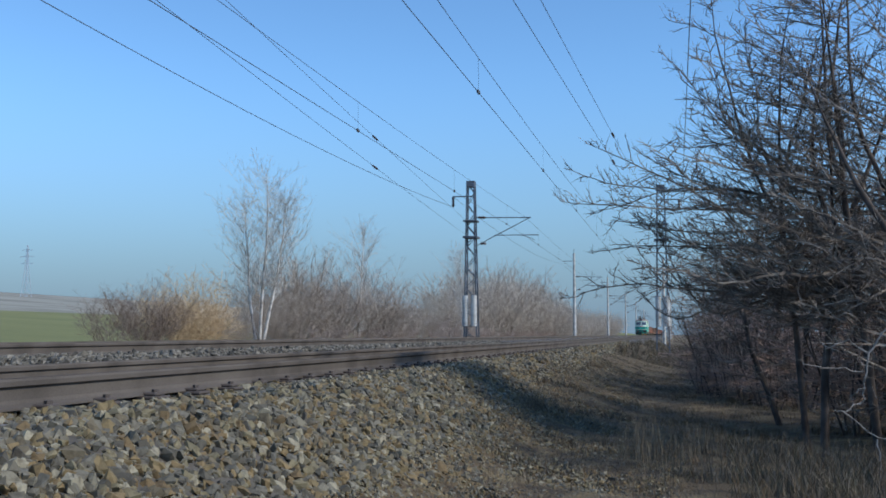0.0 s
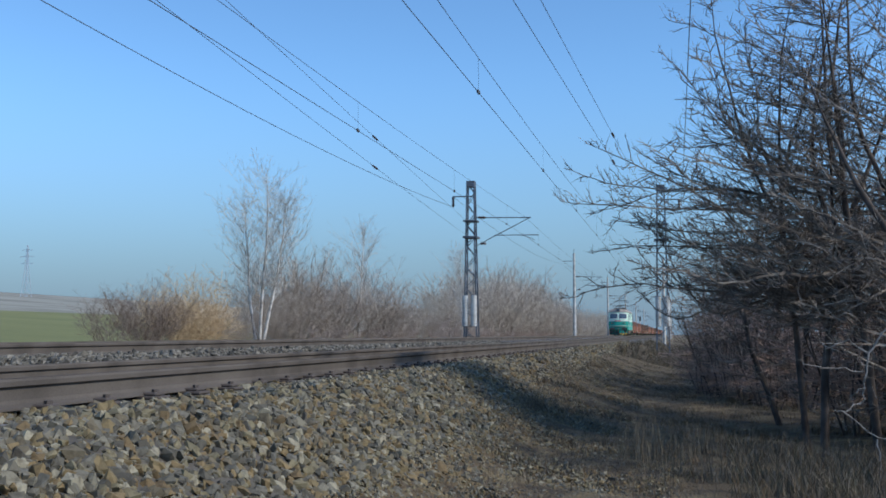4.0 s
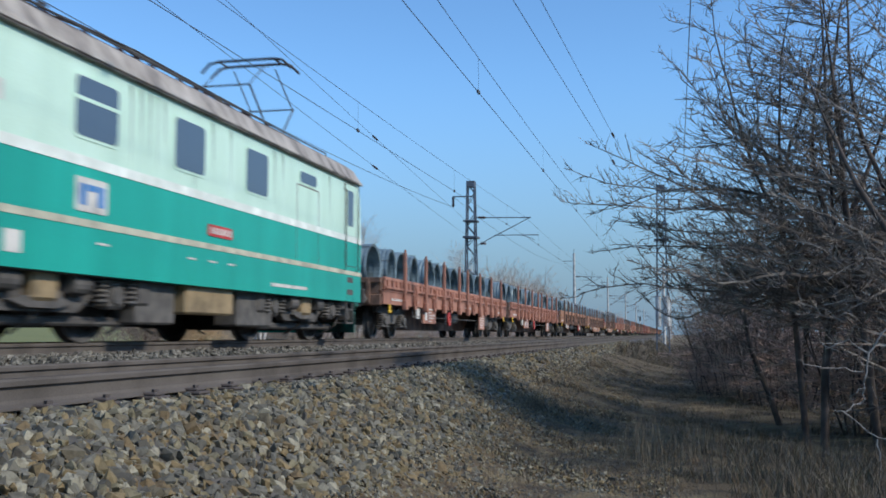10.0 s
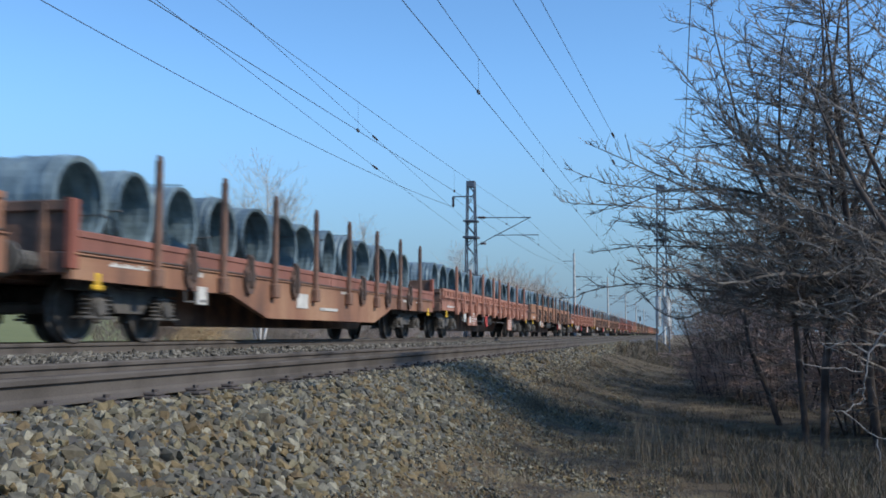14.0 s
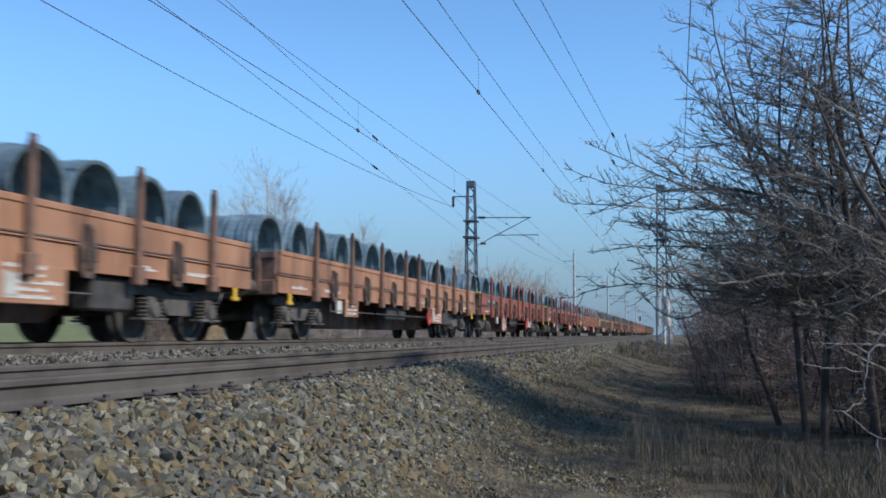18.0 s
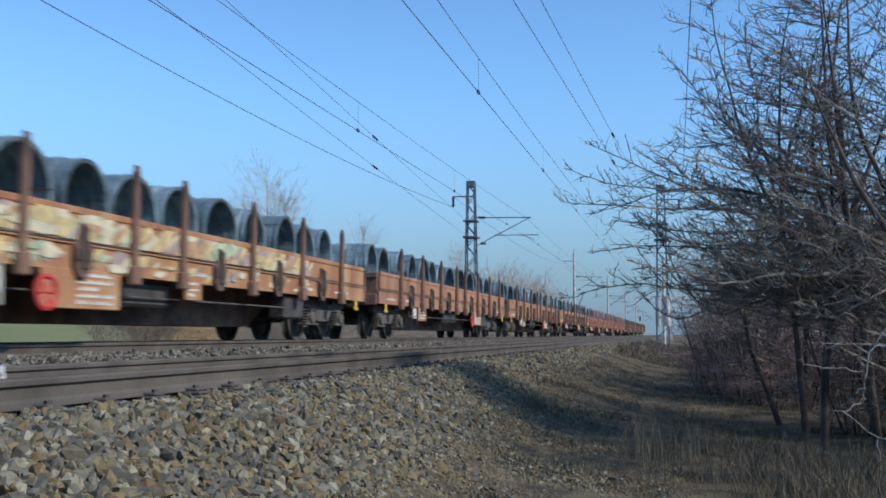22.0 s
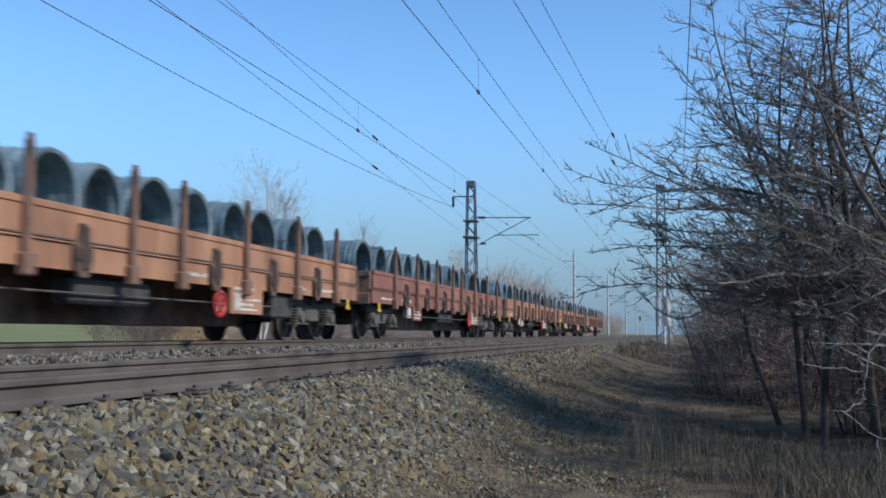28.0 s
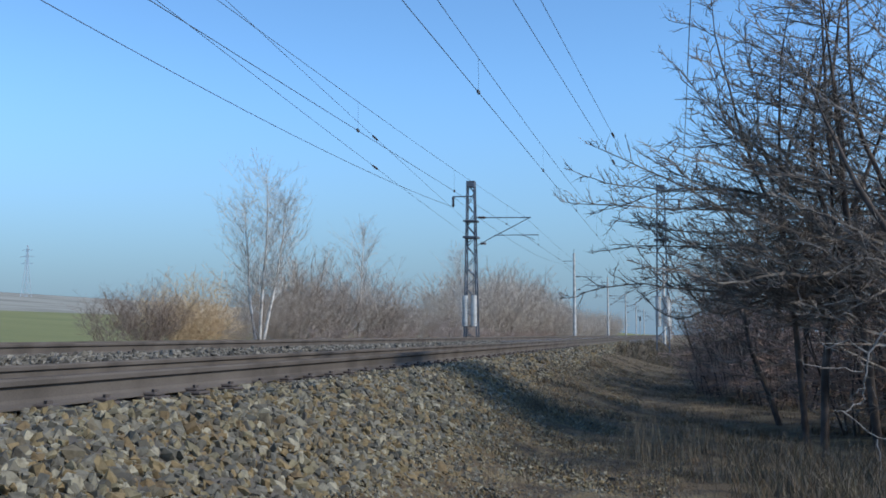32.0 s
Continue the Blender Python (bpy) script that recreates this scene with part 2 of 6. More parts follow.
def rocks(count, place, size, seed):
    """Broken stones strewn by place(rng, n) -> (n, 3) array; flat-sided, uneven and flattish."""
    rng = np.random.default_rng(seed)
    ico = bmesh.new()
    bmesh.ops.create_icosphere(ico, subdivisions=1, radius=1.15)
    base = np.array([v.co[:] for v in ico.verts])
    tri = np.array([[v.index for v in f.verts] for f in ico.faces])
    ico.free()
    n = count
    pos = place(rng, n)
    s = size * np.exp(np.clip(rng.normal(0, 0.3, n), -0.7, 0.5))
    vs = np.clip(base[None] + rng.uniform(-0.4, 0.4, (n, len(base), 3)), -rng.uniform(0.45, 1.0, (n, 1, 3)), rng.uniform(0.5, 1.0, (n, 1, 3)))
    vs = vs * np.stack([rng.uniform(1.0, 1.6, n), rng.uniform(0.75, 1.2, n), rng.uniform(0.5, 0.9, n)], 1)[:, None]
    q = rng.normal(size=(n, 4)) * (1.0, 0.6, 0.6, 1.0)
    q /= np.linalg.norm(q, axis=1)[:, None]
    w, x, y, z = q.T
    R = np.stack([1 - 2 * (y * y + z * z), 2 * (x * y - z * w), 2 * (x * z + y * w), 2 * (x * y + z * w), 1 - 2 * (x * x + z * z), 2 * (y * z - x * w), 2 * (x * z - y * w), 2 * (y * z + x * w), 1 - 2 * (x * x + y * y)], 1).reshape(n, 3, 3)
    vs = np.einsum("nij,nkj->nki", R, vs) * s[:, None, None] + pos[:, None]
    fs = tri[None] + (np.arange(n) * len(base))[:, None, None]
    return vs.reshape(-1, 3), fs.reshape(-1, 3)


def shoulder(y0, y1):
    def place(rng, n):
        y = y0 + (y1 - y0) * rng.uniform(0, 1, n)
        foot = np.interp(y, [0, 8, 11, 22, 30, 45], [1.86, 1.86, 1.9, 2.05, 2.3, 2.5])
        d = foot + (3.5 - foot) * rng.uniform(0, 1, n) + rng.normal(0, 0.1, n)
        z = np.where(d < 2.6, -0.99 + (np.maximum(d, 1.45) - 1.55) / 1.05 * 0.69, -0.3 + np.minimum(d - 2.6, 0.25) * 0.36)
        z = z + rng.uniform(-0.05, 0.035, n) + 0.02 * np.sin(y * 2.1 + d * 3) - np.clip((d - 2.9) * 0.09, 0, 0.035)
        return np.stack([-d, y, z], 1)
    return place


def between(y0, y1):
    def place(rng, n):
        d = rng.uniform(5.35, 7.45, n)
        y = y0 + (y1 - y0) * rng.uniform(0, 1, n) ** 1.5
        z = np.interp(d, [5.3, 5.85, 6.3, 6.9, 7.5], [-0.21, -0.19, -0.12, -0.05, -0.04]) + rng.uniform(-0.01, 0.035, n)
        return np.stack([-d, y, z], 1)
    return place


v1, f1 = rocks(52000, shoulder(-2, 17), 0.0315, 1)
v2, f2 = rocks(15000, shoulder(16, 60), 0.038, 2)
v3, f3 = rocks(11000, between(3, 40), 0.036, 3)


def strewn(rng, n):
    x = -2.0 + 2.0 * rng.uniform(0, 1, n) ** 1.6
    y = 5 + 10 * rng.uniform(0, 1, n) ** 1.2
    return np.stack([x, y, np.array([ground_z(a, b) for a, b in zip(x, y)]) + 0.005], 1)


v4, f4 = rocks(7500, strewn, 0.0125, 4)


def cribs(rng, n):
    """Stones between the sleepers of both tracks."""
    far = rng.random(n) < 0.45
    x = np.where(far, FAR, NEAR) + rng.uniform(-1.5, 1.5, n)
    y = -9 + 45 * rng.uniform(0, 1, n) ** 1.2
    return np.stack([x, y, np.where(far, FZ, 0.0) - 0.225 + rng.uniform(-0.03, 0.01, n)], 1)


v5, f5 = rocks(9000, cribs, 0.034, 5)
v4, f4 = np.concatenate([v4, v5]), np.concatenate([f4, f5 + len(v4)])


def scree(rng, n):
    """Stones that have rolled down the bank."""
    y = 8 + 24 * rng.uniform(0, 1, n) ** 1.3
    x = -2.5 + 1.9 * rng.uniform(0, 1, n) ** 1.7
    return np.stack([x, y, np.array([ground_z(a, b) for a, b in zip(x, y)]) + 0.004], 1)


v6, f6 = rocks(9000, scree, 0.019, 6)
v7, f7 = rocks(4500, shoulder(-13, -1.9), 0.042, 8)
heap, off = [], 0
for v, f in ((v1, f1), (v2, f2), (v4, f4), (v6, f6), (v7, f7)):
    heap.append((v, f + off))
    off += len(v)
thing("ballast", "grey and ochre crushed stone ballast heaped along the track", "ballast", kind="stuff",
      mesh=array_mesh("ballast", np.concatenate([h[0] for h in heap]), np.concatenate([h[1] for h in heap]), M["stone"]))
thing("ballast", "pale grey crushed stone between the two tracks", "ballast", kind="stuff", mesh=array_mesh("ballast_between", v3, f3, M["stone_grey"]))

RAIL = [(-0.0635, 0), (0.0635, 0), (0.0635, 0.012), (0.02, 0.03), (0.009, 0.05), (0.009, 0.115), (0.034, 0.128), (0.036, 0.155), (0.028, 0.168), (-0.028, 0.168), (-0.036, 0.155), (-0.034, 0.128), (-0.009, 0.115), (-0.009, 0.05), (-0.02, 0.03), (-0.0635, 0.012)]


def railway_track(x, z, label):
    tr = thing("railway_track", label, "track", "railway tracks", at=pose(x, 0, z))
    for side in (-1, 1):
        r = part("rail", Shape().prism([(a + side * 0.754, b - 0.168) for a, b in RAIL], -60, 900), M["rail"], tr)
        part("running_surface", Shape().prism([(side * 0.754 - 0.026, -0.001), (side * 0.754 + 0.026, -0.001), (side * 0.754 + 0.024, 0.002), (side * 0.754 - 0.024, 0.002)], -60, 900), M["rail_top"], r, "bright worn steel")
    sl = Shape().prism([(-1.3, -0.4), (1.3, -0.4), (1.3, -0.2), (0.4, -0.19), (-0.4, -0.19), (-1.3, -0.2)], -0.13, 0.13).mesh("sleeper", M["sleeper"])
    cl = Shape().box(-0.19, 0.19, -0.09, 0.09, -0.19, -0.168, 0.01).box(-0.155, -0.05, -0.06, 0.06, -0.17, -0.145, 0.012).box(0.05, 0.155, -0.06, 0.06, -0.17, -0.145, 0.012)
    cl.tube([(-0.115, 0, -0.15), (-0.115, 0, -0.125)], 0.024, 6).tube([(0.115, 0, -0.15), (0.115, 0, -0.125)], 0.024, 6)
    cm = cl.mesh("rail_clip", M["clip"])
    for i in range(-18, 90):
        s = part("sleeper", sl, None, tr, m=pose(0, 1.5 + i * 0.6, 0))
        if i < 60:
            for side in (-1, 1):
                part("rail_clip", cm, None, s, m=pose(side * 0.754, 0, 0))
    rest = Shape()
    for i in range(90, 700):
        rest.box(-1.3, 1.3, 1.37 + i * 0.6, 1.63 + i * 0.6, -0.4, -0.2)
    tagged(part("sleepers_beyond", rest, M["sleeper"], tr), kind="stuff")
    return tr


railway_track(NEAR, 0.0, "rusty steel rails on sleepers in grey ballast")
railway_track(FAR, FZ, "rusty steel rails on sleepers carrying the freight train")

# ---- masts ----
MAST_Y = [57.0, 117.7, 177.0, 240.0, 303.0, 378.0]


def bar(sh, a, b, r=0.02, n=4):
    sh.tube([a, b], r, n)


def lattice_mast(x, y, base, side):
    """side: which way (in x) the arms reach."""
    m = thing("lattice_mast", "grey steel lattice mast with concrete tension weights", "mast", "lattice masts", at=pose(x, y, base))
    H = 9.05 - base
    part("foundation", Shape().box(-0.5, 0.5, -0.5, 0.5, -0.3, 0.12, 0.04), M["sleeper"], m)
    w0, w1 = 0.37, 0.2
    for sx in (-1, 1):
        for sy in (-1, 1):
            part("leg", Shape().tube([(sx * w0, sy * w0, 0.05), (sx * w1, sy * w1, H)], 0.05, 4), M["steel"], m)
    n = 15
    for k in range(n):
        za, zb = 0.4 + (H - 0.5) * k / n, 0.4 + (H - 0.5) * (k + 1) / n
        wa, wb = w0 + (w1 - w0) * za / H, w0 + (w1 - w0) * zb / H
        s = 1 if k % 2 else -1
        for q in (-1, 1):
            part("brace", Shape().tube([(-s * wa, q * wa, za), (s * wb, q * wb, zb)], 0.026, 4), M["steel"], m)
            part("brace", Shape().tube([(q * wa, -s * wa, za), (q * wb, s * wb, zb)], 0.026, 4), M["steel"], m)
    part("cap", Shape().box(-0.25, 0.25, -0.25, 0.25, H - 0.35, H + 0.02, 0.02), M["steel"], m)
    part("collar", Shape().box(-0.42, 0.42, -0.42, 0.42, 5.75 - base, 5.87 - base, 0.01), M["steel"], m)
    part("collar", Shape().box(-0.4, 0.4, -0.4, 0.4, 6.7 - base, 6.78 - base, 0.01), M["steel"], m)
    for dx in (-0.23, 0.25):
        w = Shape()
        for i in range(12):
            w.lathe([(0.0, 0.004), (0.165, 0.004), (0.175, 0.014), (0.175, 0.13), (0.165, 0.14), (0.0, 0.14)], 14, "z", (dx, -0.62, 0.72 - base + i * 0.145))
        part("tension_weight", w, M["weight"], m, "stack of pale concrete weights")
        part("weight_cable", Shape().tube([(dx, -0.62, 2.4 - base), (dx, -0.5, 6.4 - base)], 0.012, 4), M["wire"], m)
    fb = part("feeder_bracket", Shape().tube([(side * 0.2, 0, 8.2 - base), (-side * 1.08, 0, 8.2 - base)], 0.035, 6), M["steel"], m)
    part("insulator", Shape().lathe([(0, 0.7), (0.05, 0.7), (0.09, 0.6), (0.05, 0.52), (0.09, 0.42), (0.05, 0.34), (0.09, 0.24), (0.05, 0.1), (0, 0.08)], 10, "z", (-side * 1.06, 0, 7.5 - base)), M["insulator"], fb)
    if side > 0:
        cantilever(m, 0.25, 2.9, -base)
    return m


def cantilever(m, x0, reach, base):
    """Tubes that hold the wires over the track."""
    z = base
    sh = Shape().tube([(x0, 0, 6.95 + z), (x0 + reach + 0.3, 0, 6.88 + z)], 0.03, 6)
    a = part("cantilever_tube", sh, M["steel"], m)
    part("insulator", Shape().lathe([(0.03, 0), (0.085, 0.08), (0.05, 0.14), (0.085, 0.22), (0.05, 0.28), (0.085, 0.36), (0.03, 0.44)], 10, "x", (x0 + 0.15, 0, 6.95 + z)), M["insulator"], a)
    b = part("cantilever_strut", Shape().tube([(x0, 0, 5.3 + z), (x0 + reach + 0.2, 0, 6.86 + z)], 0.024, 6), M["steel"], m)
    part("insulator", Shape().lathe([(0.0, 0), (0.085, 0.1), (0.05, 0.2), (0.085, 0.3), (0.0, 0.4)], 10, "x", (x0 + 0.25, 0, 5.45 + z)), M["insulator"], b)
    part("registration_tube", Shape().tube([(x0 + 1.1, 0, 5.92 + z), (x0 + reach + 0.75, 0, 5.88 + z)], 0.025, 6), M["steel"], m)
    part("steady_arm", Shape().tube([(x0 + reach - 0.2, 0, 5.88 + z), (x0 + reach + 0.3, 0, 5.72 + z), (x0 + reach + 0.5, 0, 5.6 + z)], 0.016, 5), M["steel"], m)


def concrete_mast(x, y, h, side, z0=-0.55):
    m = thing("concrete_mast", "tall pale concrete railway mast with steel bracket arms", "mast", "concrete masts", at=pose(x, y, z0))
    part("pole", Shape().tube([(0, 0, -0.3), (0, 0, h)], [0.2, 0.125], 14), M["concrete"], m, smooth=True)
    part("pole_cap", Shape().tube([(0, 0, h), (0, 0, h + 0.5)], 0.03, 6), M["steel"], m)
    part("feeder_bracket", Shape().tube([(0, 0, h - 0.9), (-side * 1.3, 0, h - 0.9)], 0.035, 6), M["steel"], m)
    if side > 0:
        cantilever(m, 0.12, 2.75, -z0)
    else:
        sh = Shape().tube([(0, 0, 6.95 - z0), (-2.6, 0, 6.9 - z0)], 0.03, 6).tube([(0, 0, 5.4 - z0), (-2.5, 0, 6.86 - z0)], 0.03, 6).tube([(-0.9, 0, 5.92 - z0), (-3.0, 0, 5.88 - z0)], 0.025, 6)
        part("cantilever_tube", sh, M["steel"], m)
    return m


lattice_mast(FAR - 2.9, MAST_Y[0], -0.55, 1)
lattice_mast(-0.75, 61.0, -0.95, -1)
for i, y in enumerate(MAST_Y[1:]):
    concrete_mast(FAR - 2.9, y, (10.2, 10.7, 10.2, 10.4, 10.2)[i], 1)
concrete_mast(FAR - 2.9, -4.0, 10.2, 1)
for y in (121.0, 180.0, 241.0, 302.0):
    concrete_mast(-1.35, y, 10.0, -1, -0.9)
concrete_mast(-0.75, -6.0, 10.0, -1, -0.95)


# ---- overhead wires ----
def sagging(name, label, a, b, sag, r=0.008, n=24, hang=None):
    a, b = Vector(a), Vector(b)
    pts = [a.lerp(b, i / n) - Vector((0, 0, sag * 4 * (i / n) * (1 - i / n))) for i in range(n + 1)]
    w = thing(name, label, "wire", "overhead wires")
    part("strand", Shape().tube(pts, r, 5), M["wire"], w)
    return w, pts


def catenary(x0, x1, y0, y1, zc, zm, sag, label, droppers=5):
    """Contact wire and the messenger above it, with droppers."""
    w, top = sagging("catenary_wire", label, (x0, y0, zm), (x1, y1, zm), sag, 0.0075)
    part("contact_wire", Shape().tube([(x0, y0, zc), (x1, y1, zc)], 0.009, 5), M["wire"], w)
    for k in range(droppers):
        q = (k + 0.5) / droppers
        p = Vector((x0, y0, 0)).lerp(Vector((x1, y1, 0)), q)
        zt = zm - sag * 4 * q * (1 - q)
        part("dropper", Shape().tube([(p.x, p.y, zc), (p.x, p.y, zt)], 0.0035, 4), M["wire"], w)
        part("clamp", Shape().box(p.x - 0.025, p.x + 0.025, p.y - 0.09, p.y + 0.09, zc - 0.03, zc + 0.05, 0.008), M["wire"], w)


CZ, MZ = 5.86, 6.95
ys = [-4.0] + MAST_Y
for i in range(len(ys) - 1):
    o = 0.2 if i % 2 else -0.2
    catenary(FAR + o, FAR - o, ys[i], ys[i + 1], CZ, MZ, 0.28, "contact wire and messenger over the far track")
ys = [-6.0, 61.0, 121.0, 180.0, 241.0, 302.0]
for i in range(len(ys) - 1):
    o = 0.2 if i % 2 else -0.2
    catenary(NEAR + (o if i else 0.03), NEAR - o, ys[i], ys[i + 1], CZ - 0.23, MZ - 0.05, 0.5, "contact wire and messenger over the near track", 6 if i == 0 else 5)


def anchor_pair(p, q, r, s, t):
    """Two wires that run out of use to their anchor, with an insulator each."""
    for a, b in ((p, q), (r, s)):
        w, pts = sagging("anchor_wire", "tensioned wire with a dark insulator running to its anchor mast", a, b, 0.1, 0.007)
        c = Vector(a).lerp(Vector(b), t) - Vector((0, 0, 0.1 * 4 * t * (1 - t)))
        d = (Vector(b) - Vector(a)).normalized()
        part("insulator", Shape().tube([c - d * 0.4, c - d * 0.3, c - d * 0.15, c, c + d * 0.15, c + d * 0.3, c + d * 0.4], [0.012, 0.04, 0.03, 0.045, 0.03, 0.04, 0.012], 8), M["insulator"], w)


anchor_pair((-7.85, -4, 8.0), (-11.6, 57, 6.75), (-7.85, -4, 6.65), (-11.6, 57, 5.9), 0.62)
anchor_pair((-3.5, -6, 6.9), (-0.75, 61, 6.8), (-3.5, -6, 5.95), (-0.75, 61, 5.95), 0.585)
ys = [-4.0] + MAST_Y
for i in range(len(ys) - 1):
    sagging("feeder_wire", "thick dark feeder wire slung between mast brackets", (FAR - 3.95, ys[i], 7.75 if i == 0 else 8.2), (FAR - 3.95, ys[i + 1], 7.6 if i == 0 else 8.4), 0.76, 0.011)
ys = [-6.0, 61.0, 121.0, 180.0, 241.0, 302.0]
for i in range(len(ys) - 1):
    sagging("feeder_wire", "thick dark feeder wire slung between mast brackets", (0.4, ys[i], 7.5), (0.4, ys[i + 1], 7.5), 0.7, 0.011)


# ---- far pylon and signal ----
pylon = thing("power_pylon", "distant grey lattice power pylon on the hill", "pylon", at=pose(-373.6, 530, ground_z(-373.6, 530) - 0.3))
for sx in (-1, 1):
    for sy in (-1, 1):
        part("leg", Shape().tube([(sx * 2.2, sy * 2.2, 0), (sx * 0.8, sy * 0.8, 18), (sx * 0.2, sy * 0.2, 31)], 0.12, 4), M["hazy_steel"], pylon)
for k in range(9):
    za, zb = 0.5 + k * 3.2, 3.7 + k * 3.2
    wa, wb = 2.2 - 1.4 * min(za, 18) / 18 - max(0, za - 18) * 0.045, 2.2 - 1.4 * min(zb, 18) / 18 - max(0, zb - 18) * 0.045
    for q in (-1, 1):
        part("brace", Shape().tube([(-wa, q * wa, za), (wb, q * wb, zb)], 0.07, 4), M["hazy_steel"], pylon)
        part("brace", Shape().tube([(q * wa, wa, za), (q * wb, -wb, zb)], 0.07, 4), M["hazy_steel"], pylon)
for z, w in ((20, 4.2), (24, 5.4), (28, 3.6)):
    part("crossarm", Shape().tube([(-w, 0, z), (0, 0, z + 0.7), (w, 0, z)], 0.12, 4).tube([(-w, 0, z), (w, 0, z)], 0.08, 4), M["hazy_steel"], pylon)
signal = thing("railway_signal", "slim railway signal post with a dark lamp head", "signal", at=pose(FAR - 3.4, 352, -0.55))
part("post", Shape().tube([(0, 0, 0), (0, 0, 5.6)], 0.11, 8), M["concrete"], signal)
hd = part("lamp_head", Shape().box(-0.3, 0.3, -0.1, 0.1, 5.5, 7.0, 0.05), M["wire"], signal)
for k in range(3):
    part("hood", Shape().lathe([(0.13, 0.0), (0.14, -0.25)], 12, "y", (0, -0.1, 5.8 + k * 0.42)), M["wire"], hd)
part("ladder", Shape().tube([(0.3, 0.15, 0), (0.3, 0.15, 5.5)], 0.03, 4).tube([(0.3, -0.15, 0), (0.3, -0.15, 5.5)], 0.03, 4), M["hazy_steel"], signal)


# ---- trees and bushes ----
def seg_mesh(name, segs, mat, n=3, tips=False):
    """Tapered bars of n sides, or pointed tips, one for each segment."""
    p0 = np.array([s[0] for s in segs])
    p1 = np.array([s[1] for s in segs])
    r0 = np.array([s[2] for s in segs])
    r1 = np.array([s[3] for s in segs])
    d = p1 - p0
    d /= np.linalg.norm(d, axis=1)[:, None] + 1e-9
    ref = np.where(np.abs(d[:, 2:3]) > 0.9, [[1.0, 0, 0]], [[0, 0, 1.0]])
    u = np.cross(d, ref)
    u /= np.linalg.norm(u, axis=1)[:, None]
    w = np.cross(d, u)
    a = np.arange(n) * 2 * math.pi / n
    ring = u[:, None] * np.cos(a)[None, :, None] + w[:, None] * np.sin(a)[None, :, None]
    vs = np.concatenate([p0[:, None] + ring * r0[:, None, None], p1[:, None] + ring * r1[:, None, None]], 1)
    f = np.array([(k, (k + 1) % n, n + (k + 1) % n, n + k) for k in range(n)])
    if tips:
        vs, f = np.concatenate([vs[:, :n], p1[:, None]], 1), np.array([(k, (k + 1) % n, n) for k in range(n)])
    fs = f[None] + (np.arange(len(segs)) * vs.shape[1])[:, None, None]
    return array_mesh(name, vs.reshape(-1, 3), fs.reshape(-1, f.shape[1]), mat, n > 3)


def tree_meshes(name, segs, trunk_mat, twig_mat):
    out = [("trunk", seg_mesh("trunk", [s for s in segs if s[4] == 0 and s[5] == k], trunk_mat, 7)) for k in sorted({s[5] for s in segs})]
    return out + [("crown", seg_mesh("crown", [s for s in segs if 0 < s[4] < 3], twig_mat, 3)), ("twig_spray", seg_mesh("twig_spray", [s for s in segs if s[4] == 3], twig_mat, 3, True))]


def plant(name, label, category, group, meshes, at):
    ob = thing(name, label, category, group, at=at)
    for nm, me in meshes:
        part(nm, me, None, ob)
    return ob


